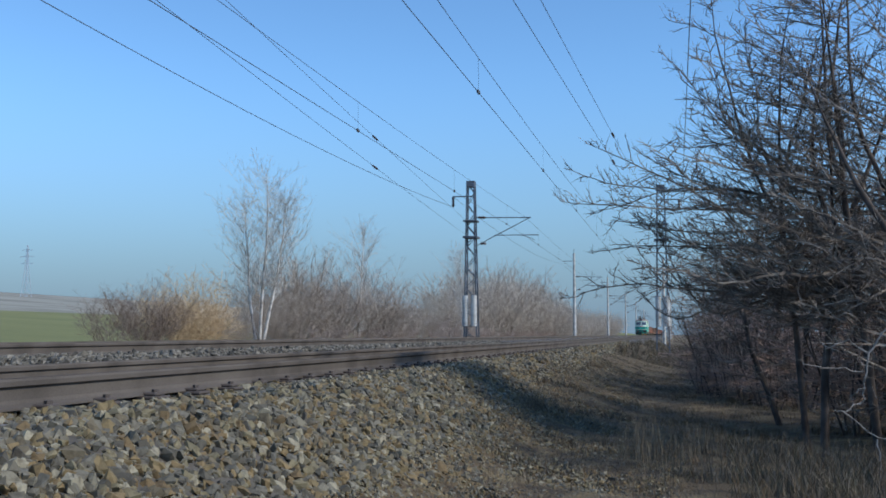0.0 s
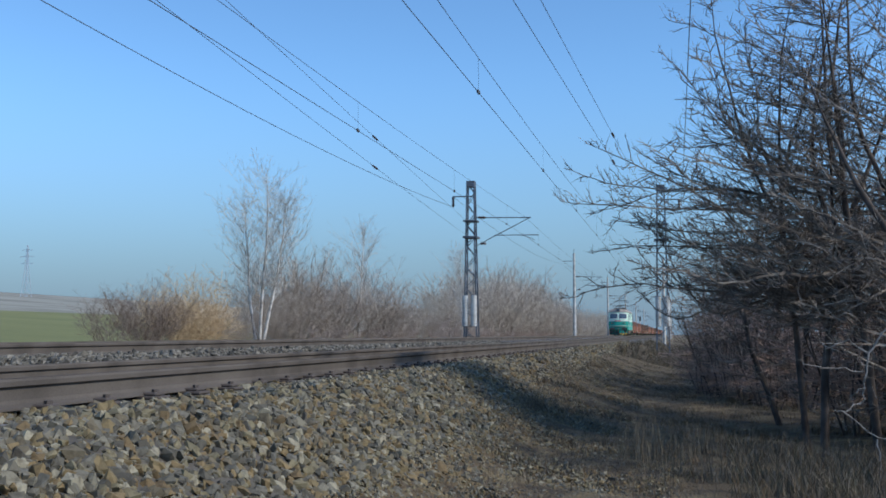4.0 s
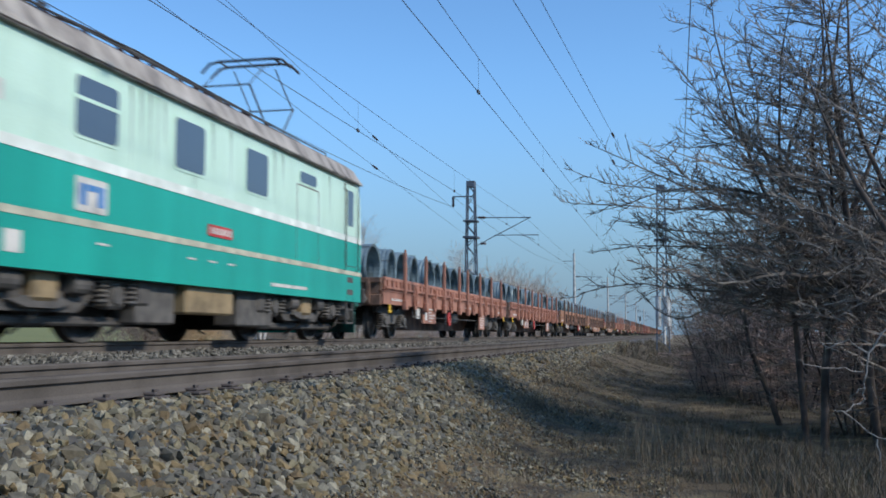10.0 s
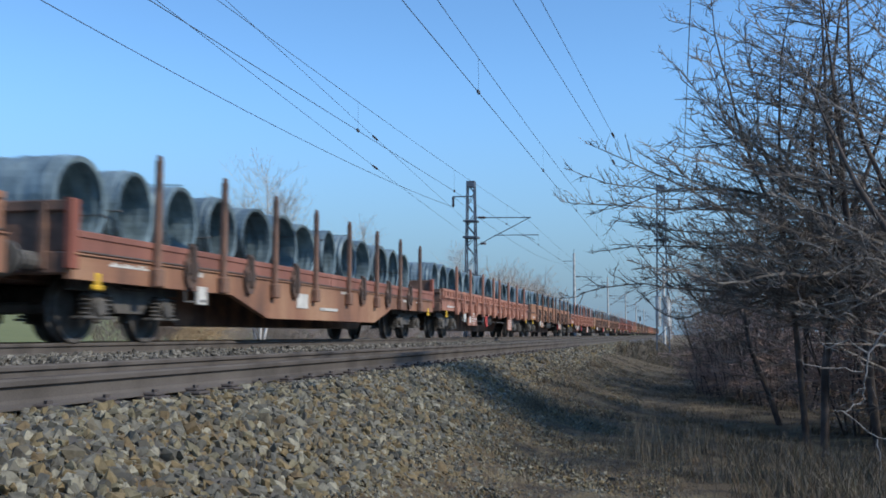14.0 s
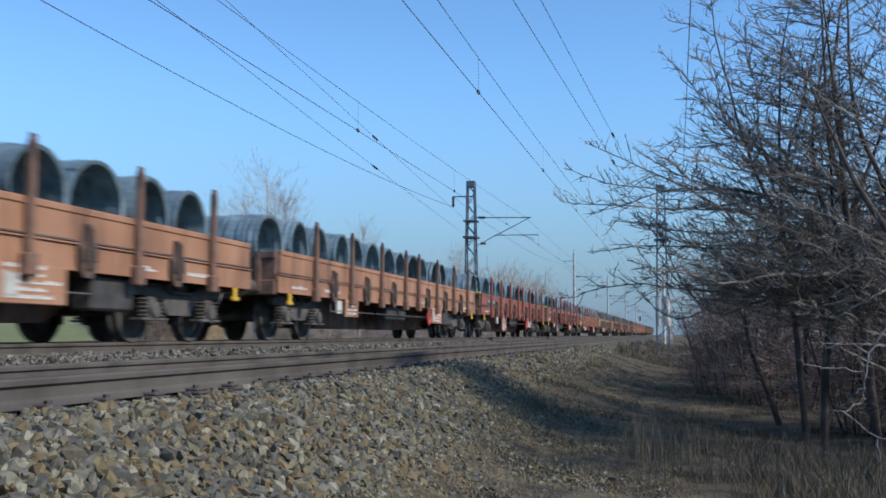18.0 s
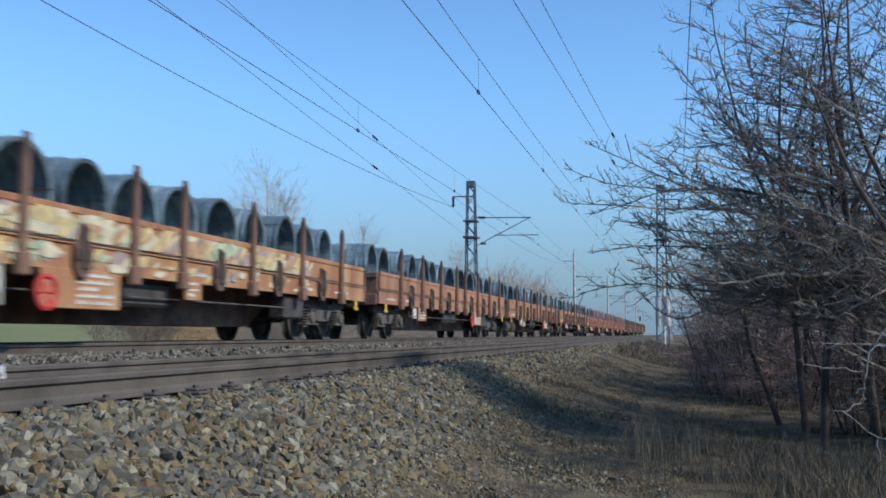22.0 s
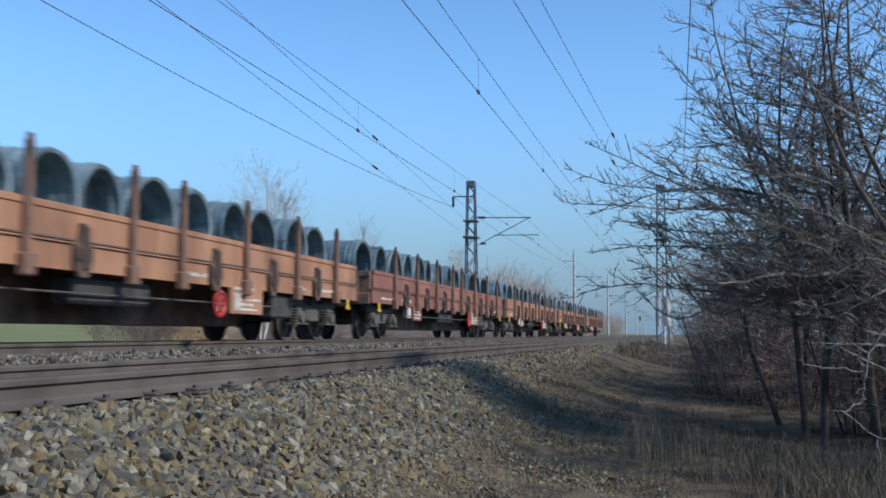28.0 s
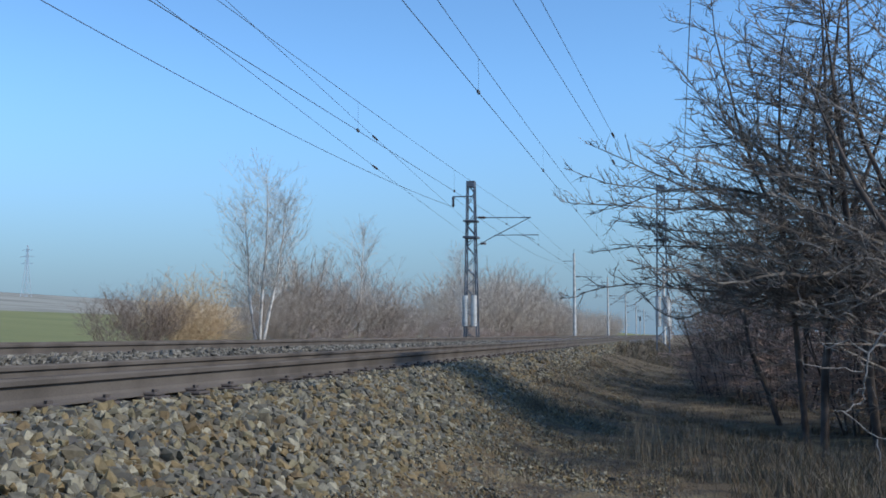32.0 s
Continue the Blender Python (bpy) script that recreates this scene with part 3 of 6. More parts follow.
# the thicket beside the camera
def thorn_tree(seed, stems, height, profile, low, limbs, r0, mat_t, mat_c, dense=1.0):
    """Stems that fork into leaders; long crooked limbs as the profile of (height, length) gives, side branches in sprays, short spurs.
    stems: (x, y, lean in x, lean in y, part of the height)."""
    rng = random.Random(seed)
    segs = []
    hs, ls = [p[0] for p in profile], [p[1] for p in profile]

    def run(p, d, length, n, ra, rb, level, stem, wig, up):
        pts = [p]
        for i in range(n):
            lift = up if level != 1 or p.z > pts[0].z - 0.12 else 0.3
            d = (d + Vector((rng.gauss(0, wig), rng.gauss(0, wig), rng.gauss(0, wig * 0.8) + lift))).normalized()
            q = p + d * (length / n)
            segs.append((p, q, ra + (rb - ra) * i / n, ra + (rb - ra) * (i + 1) / n, level, stem))
            p = q
            pts.append(p)
        return pts

    def offshoot(d, flip, flat):
        u = d.cross(Vector((0, 0, 1)))
        u = u.normalized() if u.length > 0.1 else d.orthogonal().normalized()
        u = (u * flip + Vector((rng.gauss(0, 0.25), rng.gauss(0, 0.25), rng.gauss(0.25, 0.55) * flat))).normalized()
        return (d * rng.uniform(0.5, 0.9) + u * rng.uniform(0.6, 1.0)).normalized()

    for k, (x, y, lx, ly, hh) in enumerate(stems):
        H = height * hh
        bole = run(Vector((x, y, -0.1)), Vector((lx, ly, 1)).normalized(), H * 0.5, 7, r0, r0 * 0.7, 0, k, 0.06, 0.03)
        way = (bole[-1] - bole[-2]).normalized()
        paths = [bole]
        for f in range(3):
            a = 2.09 * f + rng.random()
            paths.append(run(bole[-1 - (f == 2)], (way + Vector((math.cos(a), math.sin(a), 0)) * rng.uniform(0.25, 0.5)).normalized(), H * rng.uniform(0.4, 0.56), 8, r0 * 0.6, r0 * 0.12, 0, k, 0.09, 0.07))
        for j in range(limbs):
            h = low + (H * 0.97 - low) * ((j + rng.random()) / limbs) ** 1.5
            line = paths[0] if h < H * 0.48 else paths[1 + j % 3]
            b = min(line, key=lambda q: abs(q.z - h))
            i = line.index(b)
            b = b.lerp(line[min(i + 1, len(line) - 1)], rng.random())
            t = b.z / H
            a = rng.gauss(3.1416, 1.1) if j % 3 else rng.uniform(0, 6.283)
            e = Vector((math.cos(a), math.sin(a), rng.uniform(0.0, 0.35) + 0.75 * max(0, t - 0.35))).normalized()
            L = float(np.interp(b.z, hs, ls)) * rng.uniform(0.55, 1.05) * (1.0 if math.cos(a) < 0.2 else 0.8) * (0.55 if math.sin(a) < -0.55 else 1.0)
            n = max(5, int(L / 0.17))
            limb = run(b, e, L, n, (0.006 + 0.0055 * L) * (1.1 - 0.5 * t), 0.004, 1, k, 0.14, -0.015 if t < 0.45 else 0.02)
            count = int(L / 0.085 * dense)
            for w in range(count):
                t2 = 0.1 + 0.9 * (w + rng.random()) / count
                i2 = min(n - 1, int(t2 * n))
                p0, p1 = limb[i2], limb[i2 + 1]
                L2 = (0.16 + 0.3 * L * (1 - t2)) * rng.uniform(0.35, 1.1)
                m = 3 if L2 < 0.3 else 5
                tw = run(p0.lerp(p1, rng.random()), offshoot((p1 - p0).normalized(), 1 if w % 2 else -1, 1.0), L2, m, 0.0058, 0.0032, 2, k, 0.2, 0.03)
                for z in range(int(2 + L2 / 0.075 * dense)):
                    i3 = rng.randrange(m)
                    q0, q1 = tw[i3], tw[i3 + 1]
                    run(q0.lerp(q1, rng.random()), offshoot((q1 - q0).normalized(), rng.choice((-1, 1)), 1.6), rng.uniform(0.05, 0.2), 1 if z % 3 else 2, 0.0042, 0.0026, 3, k, 0.22, 0.05)
    return tree_meshes("thorn", segs, mat_t, mat_c)


REACH = ((0.8, 1.6), (1.3, 2.3), (1.7, 2.9), (2.1, 3.4), (2.5, 3.6), (2.9, 3.3), (3.4, 2.5), (4.0, 1.75), (5.0, 1.2), (6.4, 0.7))
SMALL = ((0.3, 0.8), (0.9, 1.3), (1.6, 1.9), (2.3, 2.2), (2.8, 2.0), (3.4, 1.3), (4.6, 0.7))
near_a = thorn_tree(11, [(0.1, 0.1, 0.0, 0.0, 1.0), (-0.42, 0.55, 0.05, 0.05, 0.8), (0.45, 0.5, 0.04, 0.02, 0.94)], 6.6, REACH, 1.5, 68, 0.052, M["bark"], M["twig"])
near_b = thorn_tree(12, [(0, 0, -0.2, 0, 1.0), (0.4, 0.3, 0.12, 0.1, 0.9)], 4.5, SMALL, 0.35, 44, 0.06, M["bark"], M["twig"], 0.85)
near_c = thorn_tree(13, [(0.15 * math.cos(k), 0.15 * math.sin(k), 0.35 * math.cos(k), 0.35 * math.sin(k), 1.0) for k in range(6)], 2.3, ((0.1, 0.8), (1.0, 1.0), (2.3, 0.4)), 0.1, 13, 0.016, M["bark"], M["shade_twig"], 0.75)
near_d = thorn_tree(16, [(0.0, 0.0, -0.05, 0.02, 1.0)], 5.9, ((2.4, 0.9), (3.2, 1.7), (4.0, 2.0), (4.7, 1.6), (5.9, 0.7)), 2.7, 34, 0.042, M["bark"], M["twig"], 0.9)
TH = "bare thorny shrub tree with tangled dark branches beside the track"
# the trees at x 5.2 and 4.9 are out of view, added for shade
for x, y, rz, sc, me in ((2.05, 11.9, 0, 1.0, near_a), (1.5, 15.9, 0, 0.8, near_b), (3.0, 10.9, 25, 1.1, near_b), (3.7, 13.9, 290, 1.2, near_b), (2.8, 23.5, 170, 1.1, near_b), (4.0, 19.5, 75, 1.2, near_b), (1.6, 21.4, 40, 0.7, near_b), (1.35, 25.5, 310, 0.72, near_b), (2.0, 28.5, 90, 0.85, near_b), (5.2, 8.8, 150, 1.2, near_d), (4.9, 13.4, 20, 1.1, near_b), (4.4, 12.4, 140, 1.05, near_d), (1.5, 12.7, 0, 1.0, near_d), (3.9, 26.0, 200, 1.1, near_b), (4.6, 22.5, 310, 1.1, near_b)):
    plant("shrub_tree", TH, "tree", "thicket", me, pose(x, y, ground_z(x, y) - 0.05, 0, 0, rz) @ Matrix.Scale(sc, 4))
for i in range(0, 16, 3):
    rng = random.Random(500 + i)
    x, y = 3.6 + rng.random() * 3.0, 14.0 + i * 1.3
    plant("bush", "bare brown bush in the trackside thicket", "bush", "thicket bushes", near_c, pose(x, y, ground_z(x, y) - 0.05, 0, 0, rng.random() * 360) @ Matrix.Scale((0.8 + rng.random() * 0.4), 4))
for x, y, r, sc in ((2.4, 14.9, 75, 1.0), (3.2, 13.2, 250, 1.1), (3.6, 15.2, 10, 1.3), (4.3, 14.2, 95, 1.3), (3.5, 12.0, 300, 1.0), (1.65, 19.6, 45, 0.95), (2.3, 20, 0, 0.95), (1.1, 21.5, 120, 0.95), (0.85, 24, 15, 0.95), (0.9, 28.5, 95, 0.9), (1.35, 20.2, 280, 0.85), (1.7, 24.5, 200, 1.0), (1.1, 26, 310, 0.9), (1.6, 31, 250, 0.9), (2.3, 35, 60, 0.9), (3.2, 46, 10, 0.8), (3.4, 56, 90, 0.8), (2.9, 15.0, 20, 1.5), (4.4, 16.2, 300, 1.7), (2.1, 22.6, 66, 1.4), (3.3, 21.0, 12, 1.6), (1.6, 22.8, 130, 1.2), (3.0, 25.0, 250, 1.6), (4.2, 24.0, 33, 1.7), (2.2, 27.5, 180, 1.4), (1.4, 33.5, 20, 1.1), (3.9, 12.6, 45, 1.4), (1.0, 23.2, 70, 1.3), (1.2, 30.0, 170, 1.2), (0.6, 23.4, 210, 0.75), (0.75, 24.6, 330, 0.85), (5.4, 20.5, 30, 1.5), (6.2, 23.0, 140, 1.6), (5.3, 26.0, 250, 1.5), (6.0, 18.0, 80, 1.5)):
    plant("bush", "bare brown bush in the trackside thicket", "bush", "thicket bushes", near_c, pose(x, y, ground_z(x, y) - 0.05, 0, 0, r) @ Matrix.Scale(sc, 4))

# a dead branch that hangs at the thicket's edge
dead = thing("dead_branch", "grey crooked dead branch caught in the thicket", "branch")
DX = 0.22


def crooked(pts, r0, r1, seed):
    """A wavering tapered branch through pts."""
    rng = random.Random(seed)
    out = []
    for a, b in zip(pts[:-1], pts[1:]):
        for k in range(4):
            out.append(Vector(a).lerp(Vector(b), k / 4) + Vector((DX + rng.gauss(0, 0.008), rng.gauss(0, 0.008), rng.gauss(0, 0.008))))
    out.append(Vector(pts[-1]) + Vector((DX, 0, 0)))
    return Shape().tube(out, [r0 + (r1 - r0) * k / (len(out) - 1) for k in range(len(out))], 6)


part("stem", crooked([(1.62, 9.3, 0.55), (1.52, 9.25, 0.3), (1.36, 9.2, 0.08), (1.32, 9.2, -0.12), (1.31, 9.2, -0.3), (1.14, 9.1, -0.4), (1.05, 9.1, -0.39)], 0.0105, 0.004, 1), M["dead"], dead)
for i, pts in enumerate(([(1.32, 9.2, -0.06), (1.1, 9.15, -0.05), (0.86, 9.1, -0.02), (0.78, 9.1, 0.03)], [(1.36, 9.2, 0.08), (1.2, 9.2, 0.2), (1.02, 9.2, 0.12)], [(1.14, 9.1, -0.4), (1.4, 9.15, -0.62), (1.7, 9.2, -0.68)], [(1.4, 9.15, -0.62), (1.42, 9.15, -0.85), (1.38, 9.1, -1.05)], [(1.31, 9.2, -0.2), (1.2, 9.2, -0.28)])):
    part("side_branch", crooked(pts, 0.0065, 0.003, 10 + i), M["dead"], dead)


# the row along the brook, beyond the tracks
def fan(seed, height, stems, low, mat):
    """A domed bush: stems that spread from the root and break into sprays of fine twigs."""
    rng = random.Random(seed)
    segs = []
    for k in range(stems):
        a, lean = rng.uniform(0, 6.28), 1.5 * rng.random() ** 0.7
        d = Vector((math.cos(a) * lean, math.sin(a) * lean, 1)).normalized()
        L = height * rng.uniform(0.55, 1.0) * (1 - 0.16 * lean)
        p, n = Vector((math.cos(a) * 0.5 * rng.random(), math.sin(a) * 0.5 * rng.random(), 0)), 6
        for i in range(n):
            d = (d + Vector((rng.gauss(0, 0.12), rng.gauss(0, 0.12), 0.06 + rng.gauss(0, 0.06)))).normalized()
            q = p + d * (L / n)
            segs.append((p, q, max(low, 0.026 * (1 - i / n)), max(low, 0.026 * (1 - (i + 1) / n)), 1, 0))
            for _ in range((0, 2, 3, 4, 4, 4)[i]):
                s = Vector((rng.gauss(0, 1), rng.gauss(0, 1), rng.gauss(0, 0.7))).normalized()
                e = (d + s * 1.0).normalized()
                b = p.lerp(q, rng.random())
                l2 = height * rng.uniform(0.1, 0.24)
                c = b + e * l2 * 0.5
                f = c + (e + Vector((rng.gauss(0, 0.25), rng.gauss(0, 0.25), 0.2))).normalized() * l2 * 0.5
                segs.append((b, c, low, low * 0.9, 2, 0)), segs.append((c, f, low * 0.9, low * 0.6, 2, 0))
                for _ in range(5):
                    s2 = (e + Vector((rng.gauss(0, 0.9), rng.gauss(0, 0.9), rng.gauss(0.15, 0.8)))).normalized()
                    g = b.lerp(f, 0.2 + 0.8 * rng.random())
                    segs.append((g, g + s2 * l2 * rng.uniform(0.2, 0.5), low * 0.7, low * 0.45, 3, 0))
            p = q
    return [("crown", seg_mesh("crown", [s for s in segs if s[4] < 3], mat, 3)), ("twig_spray", seg_mesh("twig_spray", [s for s in segs if s[4] == 3], mat, 3, True))]


def aspen(seed, height, leans, r0, first=0.25, reach=0.26):
    """Straight pale trunks with steep side branches and fine twigs."""
    rng = random.Random(seed)
    segs = []
    for k, (lx, ly, hh) in enumerate(leans):
        d = Vector((lx, ly, 1)).normalized()
        p, n, H = Vector((lx * 0.8, ly * 0.8, 0)), 10, height * hh
        for i in range(n):
            d = (d + Vector((rng.gauss(0, 0.035), rng.gauss(0, 0.035), 0.02))).normalized()
            q = p + d * (H / n)
            segs.append((p, q, r0 * (1 - 0.86 * i / n), r0 * (1 - 0.86 * (i + 1) / n), 0, k))
            t = (i + 0.5) / n
            for _ in range(11 if t > first else 1):
                a = rng.uniform(0, 6.28)
                e = (d + Vector((math.cos(a), math.sin(a), 0)) * rng.uniform(0.8, 1.5)).normalized()
                L = H * reach * ((0.4 + 0.9 * t) if t < 0.7 else (1.03 - 2.2 * (t - 0.7))) * rng.uniform(0.5, 1.2)
                b, m = p.lerp(q, rng.random()), 4
                for j in range(m):
                    e = (e + Vector((rng.gauss(0, 0.16), rng.gauss(0, 0.16), 0.08 + rng.gauss(0, 0.1)))).normalized()
                    c = b + e * (L / m)
                    segs.append((b, c, max(0.007, 0.03 * (1 - t) * (1 - j / m) + 0.006), max(0.006, 0.03 * (1 - t) * (1 - (j + 1) / m) + 0.005), 1, k))
                    for _ in range(4):
                        f = (e + Vector((rng.gauss(0, 0.75), rng.gauss(0, 0.75), rng.gauss(0.1, 0.6)))).normalized()
                        g = b.lerp(c, rng.random())
                        h = g + f * L * rng.uniform(0.12, 0.32)
                        segs.append((g, h, 0.006, 0.004, 2, k))
                        for _ in range(3):
                            f2 = (f + Vector((rng.gauss(0, 0.5), rng.gauss(0, 0.5), rng.gauss(0.2, 0.4)))).normalized()
                            g2 = g.lerp(h, rng.random())
                            segs.append((g2, g2 + f2 * L * rng.uniform(0.06, 0.16), 0.005, 0.0035, 3, k))
                    b = c
            p = q
    return tree_meshes("aspen", segs, M["aspen"], M["aspen"])


asp = aspen(21, 14.6, [(-0.29, 0.06, 0.88), (0.07, -0.04, 1.0), (0.26, 0.05, 0.88)], 0.15, 0.32, 0.34)
asp1 = aspen(22, 12.4, [(0.02, 0.0, 1.0)], 0.14, 0.05, 0.36)
bsh = [fan(60 + i, 5.4, 40, 0.0075, M["bush_brown"]) for i in range(4)]
# bushes for the far end of the row, with haze in their colour
far = [fan(90 + i, 5.4, 36, 0.008, M["bush_hazy"]) for i in range(3)]
brm = [fan(80 + i, 2.8, 20, 0.008, M["bramble"]) for i in range(2)]
gry = fan(64, 5.9, 30, 0.0085, M["bush_grey"])
och = fan(70, 5.0, 40, 0.008, M["bush_ochre"])


def row_place(d, y):
    return pose(-d, y, ground_z(-d, y) - 0.05)


plant("aspen_tree", "tall bare aspen with three pale trunks", "tree", "", asp, row_place(34.1, 80))
plant("aspen_tree", "slim bare aspen with one pale trunk", "tree", "", asp1, row_place(33, 104))
plant("aspen_tree", "slim bare aspen with one pale trunk", "tree", "", asp1, row_place(33, 158) @ pose(0, 0, 0, 0, 0, 90) @ Matrix.Scale(1.15, 4))
for d, y, r, s in ((35, 66.5, 10, 1.15), (35.5, 69.5, 130, 1.25), (36, 72.5, 220, 1.12), (35, 71, 70, 1.15)):
    plant("willow_bush", "round willow bush with ochre twigs", "bush", "", och, row_place(d, y) @ pose(0, 0, 0, 0, 0, r) @ Matrix.Scale(s, 4))
for d, y, r, s in ((34.5, 57.5, 0, 0.75), (34, 61, 90, 0.98), (35, 62.5, 200, 0.9), (35, 64.5, 40, 0.75)):
    plant("bush", "bare grey-brown bush at the field's edge", "bush", "bushes along the brook", gry, row_place(d, y) @ pose(0, 0, 0, 0, 0, r) @ Matrix.Scale(s, 4))
ROW = ((76, 3.0), (80, 3.3), (85, 3.8), (88, 5.8), (91, 8.4), (97, 8.2), (103, 7.0), (109, 7.6), (117, 7.4), (122, 4.6), (128, 2.6), (135, 3.6), (140, 7.2), (146, 7.0), (151, 4.6), (160, 5.4), (170, 8.0), (180, 11.5), (195, 12.3), (215, 13.2), (250, 13.6), (280, 12.8), (305, 11.0), (330, 9.0), (380, 8.5), (480, 10.0), (620, 12.0))
rng = random.Random(77)
y = 76.0
while y < 620:
    h = float(np.interp(y, [r[0] for r in ROW], [r[1] for r in ROW]))
    s = h / 4.1 * rng.uniform(0.8, 1.06)
    d = 35.5 + rng.uniform(-1.5, 4)
    plant("bush", "bare greyish brown bush along the brook" if y < 165 else "bare tree-high bush far along the brook, paled by painted haze", "bush", "bushes along the brook", rng.choice(bsh if y < 165 else far), row_place(d, y) @ pose(0, 0, 0, 0, 0, rng.random() * 360) @ Matrix.Scale(s, 4))
    y += 1.6 + 0.19 * h + max(0.0, y - 250) * 0.02
for i in range(34):
    y = 84 + i * 5.9 + rng.uniform(-1.5, 1.5)
    plant("bramble", "low reddish bramble thicket along the brook", "bush", "brambles along the brook", brm[i % 2], row_place(31 + rng.uniform(-1, 2), y) @ pose(0, 0, 0, 0, 0, rng.random() * 360) @ Matrix.Scale(rng.uniform(0.8, 1.3), 4))


# ---- grass ----
def blades(count, place, height, width, seed, lean=0.45):
    rng = np.random.default_rng(seed)
    p = place(rng, count)
    h = height * rng.uniform(0.4, 1.3, count)
    a = rng.uniform(0, 2 * math.pi, count)
    l = rng.normal(0, lean, (count, 2)) * h[:, None]
    sx, sy = np.cos(a) * width, np.sin(a) * width
    v = np.stack([p - np.stack([sx, sy, np.zeros(count)], 1), p + np.stack([sx, sy, np.zeros(count)], 1),
                  p + np.stack([l[:, 0] * 0.4 + sx * 0.7, l[:, 1] * 0.4 + sy * 0.7, h * 0.6], 1), p + np.stack([l[:, 0] * 0.4 - sx * 0.7, l[:, 1] * 0.4 - sy * 0.7, h * 0.6], 1),
                  p + np.stack([l[:, 0], l[:, 1], h], 1)], 1)
    f = np.array([(0, 1, 2, 2), (0, 2, 3, 3), (3, 2, 4, 4)])[:, :3]
    return v.reshape(-1, 3), (f[None] + (np.arange(count) * 5)[:, None, None]).reshape(-1, 3)


gz = np.vectorize(lambda x, y: max(ground_z(x, y), -0.99 + (-x - 1.55) / 1.05 * 0.69 if 1.55 < -x < 2.7 else -9))


def strip(x0, x1, y0, y1, clump):
    def place(rng, n):
        k = max(1, n // clump)
        cx, cy = rng.uniform(x0, x1, k), y0 + (y1 - y0) * rng.uniform(0, 1, k) ** 1.4
        i = rng.integers(0, k, n)
        x, y = cx[i] + rng.normal(0, 0.09, n), cy[i] + rng.normal(0, 0.09, n)
        return np.stack([x, y, gz(x, y) - 0.02], 1)
    return place


parts_v, parts_f, off = [], [], 0
for args in [(9000, strip(-1.3, 5.0, 5.5, 16, 30), 0.09, 0.0035, 5), (7000, strip(-1.4, 6.0, -8, 5.5, 30), 0.08, 0.004, 41), (11000, strip(-2.5, 4.5, 14, 45, 30), 0.1, 0.006, 6), (6500, strip(0.5, 3.4, 7.6, 11.5, 60), 0.3, 0.0032, 7), (26000, strip(-2.3, 1.4, 9.5, 40, 14), 0.075, 0.004, 17), (14000, strip(-2.6, 3.5, 40, 110, 30), 0.3, 0.012, 8), (9000, strip(-16, -12, 10, 120, 30), 0.3, 0.012, 9)]:
    v, f = blades(*args)
    parts_v.append(v), parts_f.append(f + off)
    off += len(v)
thing("dead_grass", "straw-coloured dead grass in tufts", "grass", kind="stuff", mesh=array_mesh("dead_grass", np.concatenate(parts_v), np.concatenate(parts_f), M["grass"]))
v, f = blades(420, strip(-0.5, 0.35, 9.2, 12.0, 22), 0.4, 0.003, 31, 0.18)
v2, f2 = blades(160, strip(-1.95, -1.6, 12.2, 13.4, 40), 0.2, 0.003, 32, 0.3)
v, f = np.concatenate([v, v2]), np.concatenate([f, f2 + len(v)])
v2, f2 = blades(220, strip(0.7, 1.5, 20.0, 23.0, 40), 0.34, 0.006, 33, 0.2)
v, f = np.concatenate([v, v2]), np.concatenate([f, f2 + len(v)])
thing("dry_reeds", "tall rust-coloured dry stalks at the foot of the bank", "grass", kind="stuff", mesh=array_mesh("dry_reeds", v, f, M["reed"]))


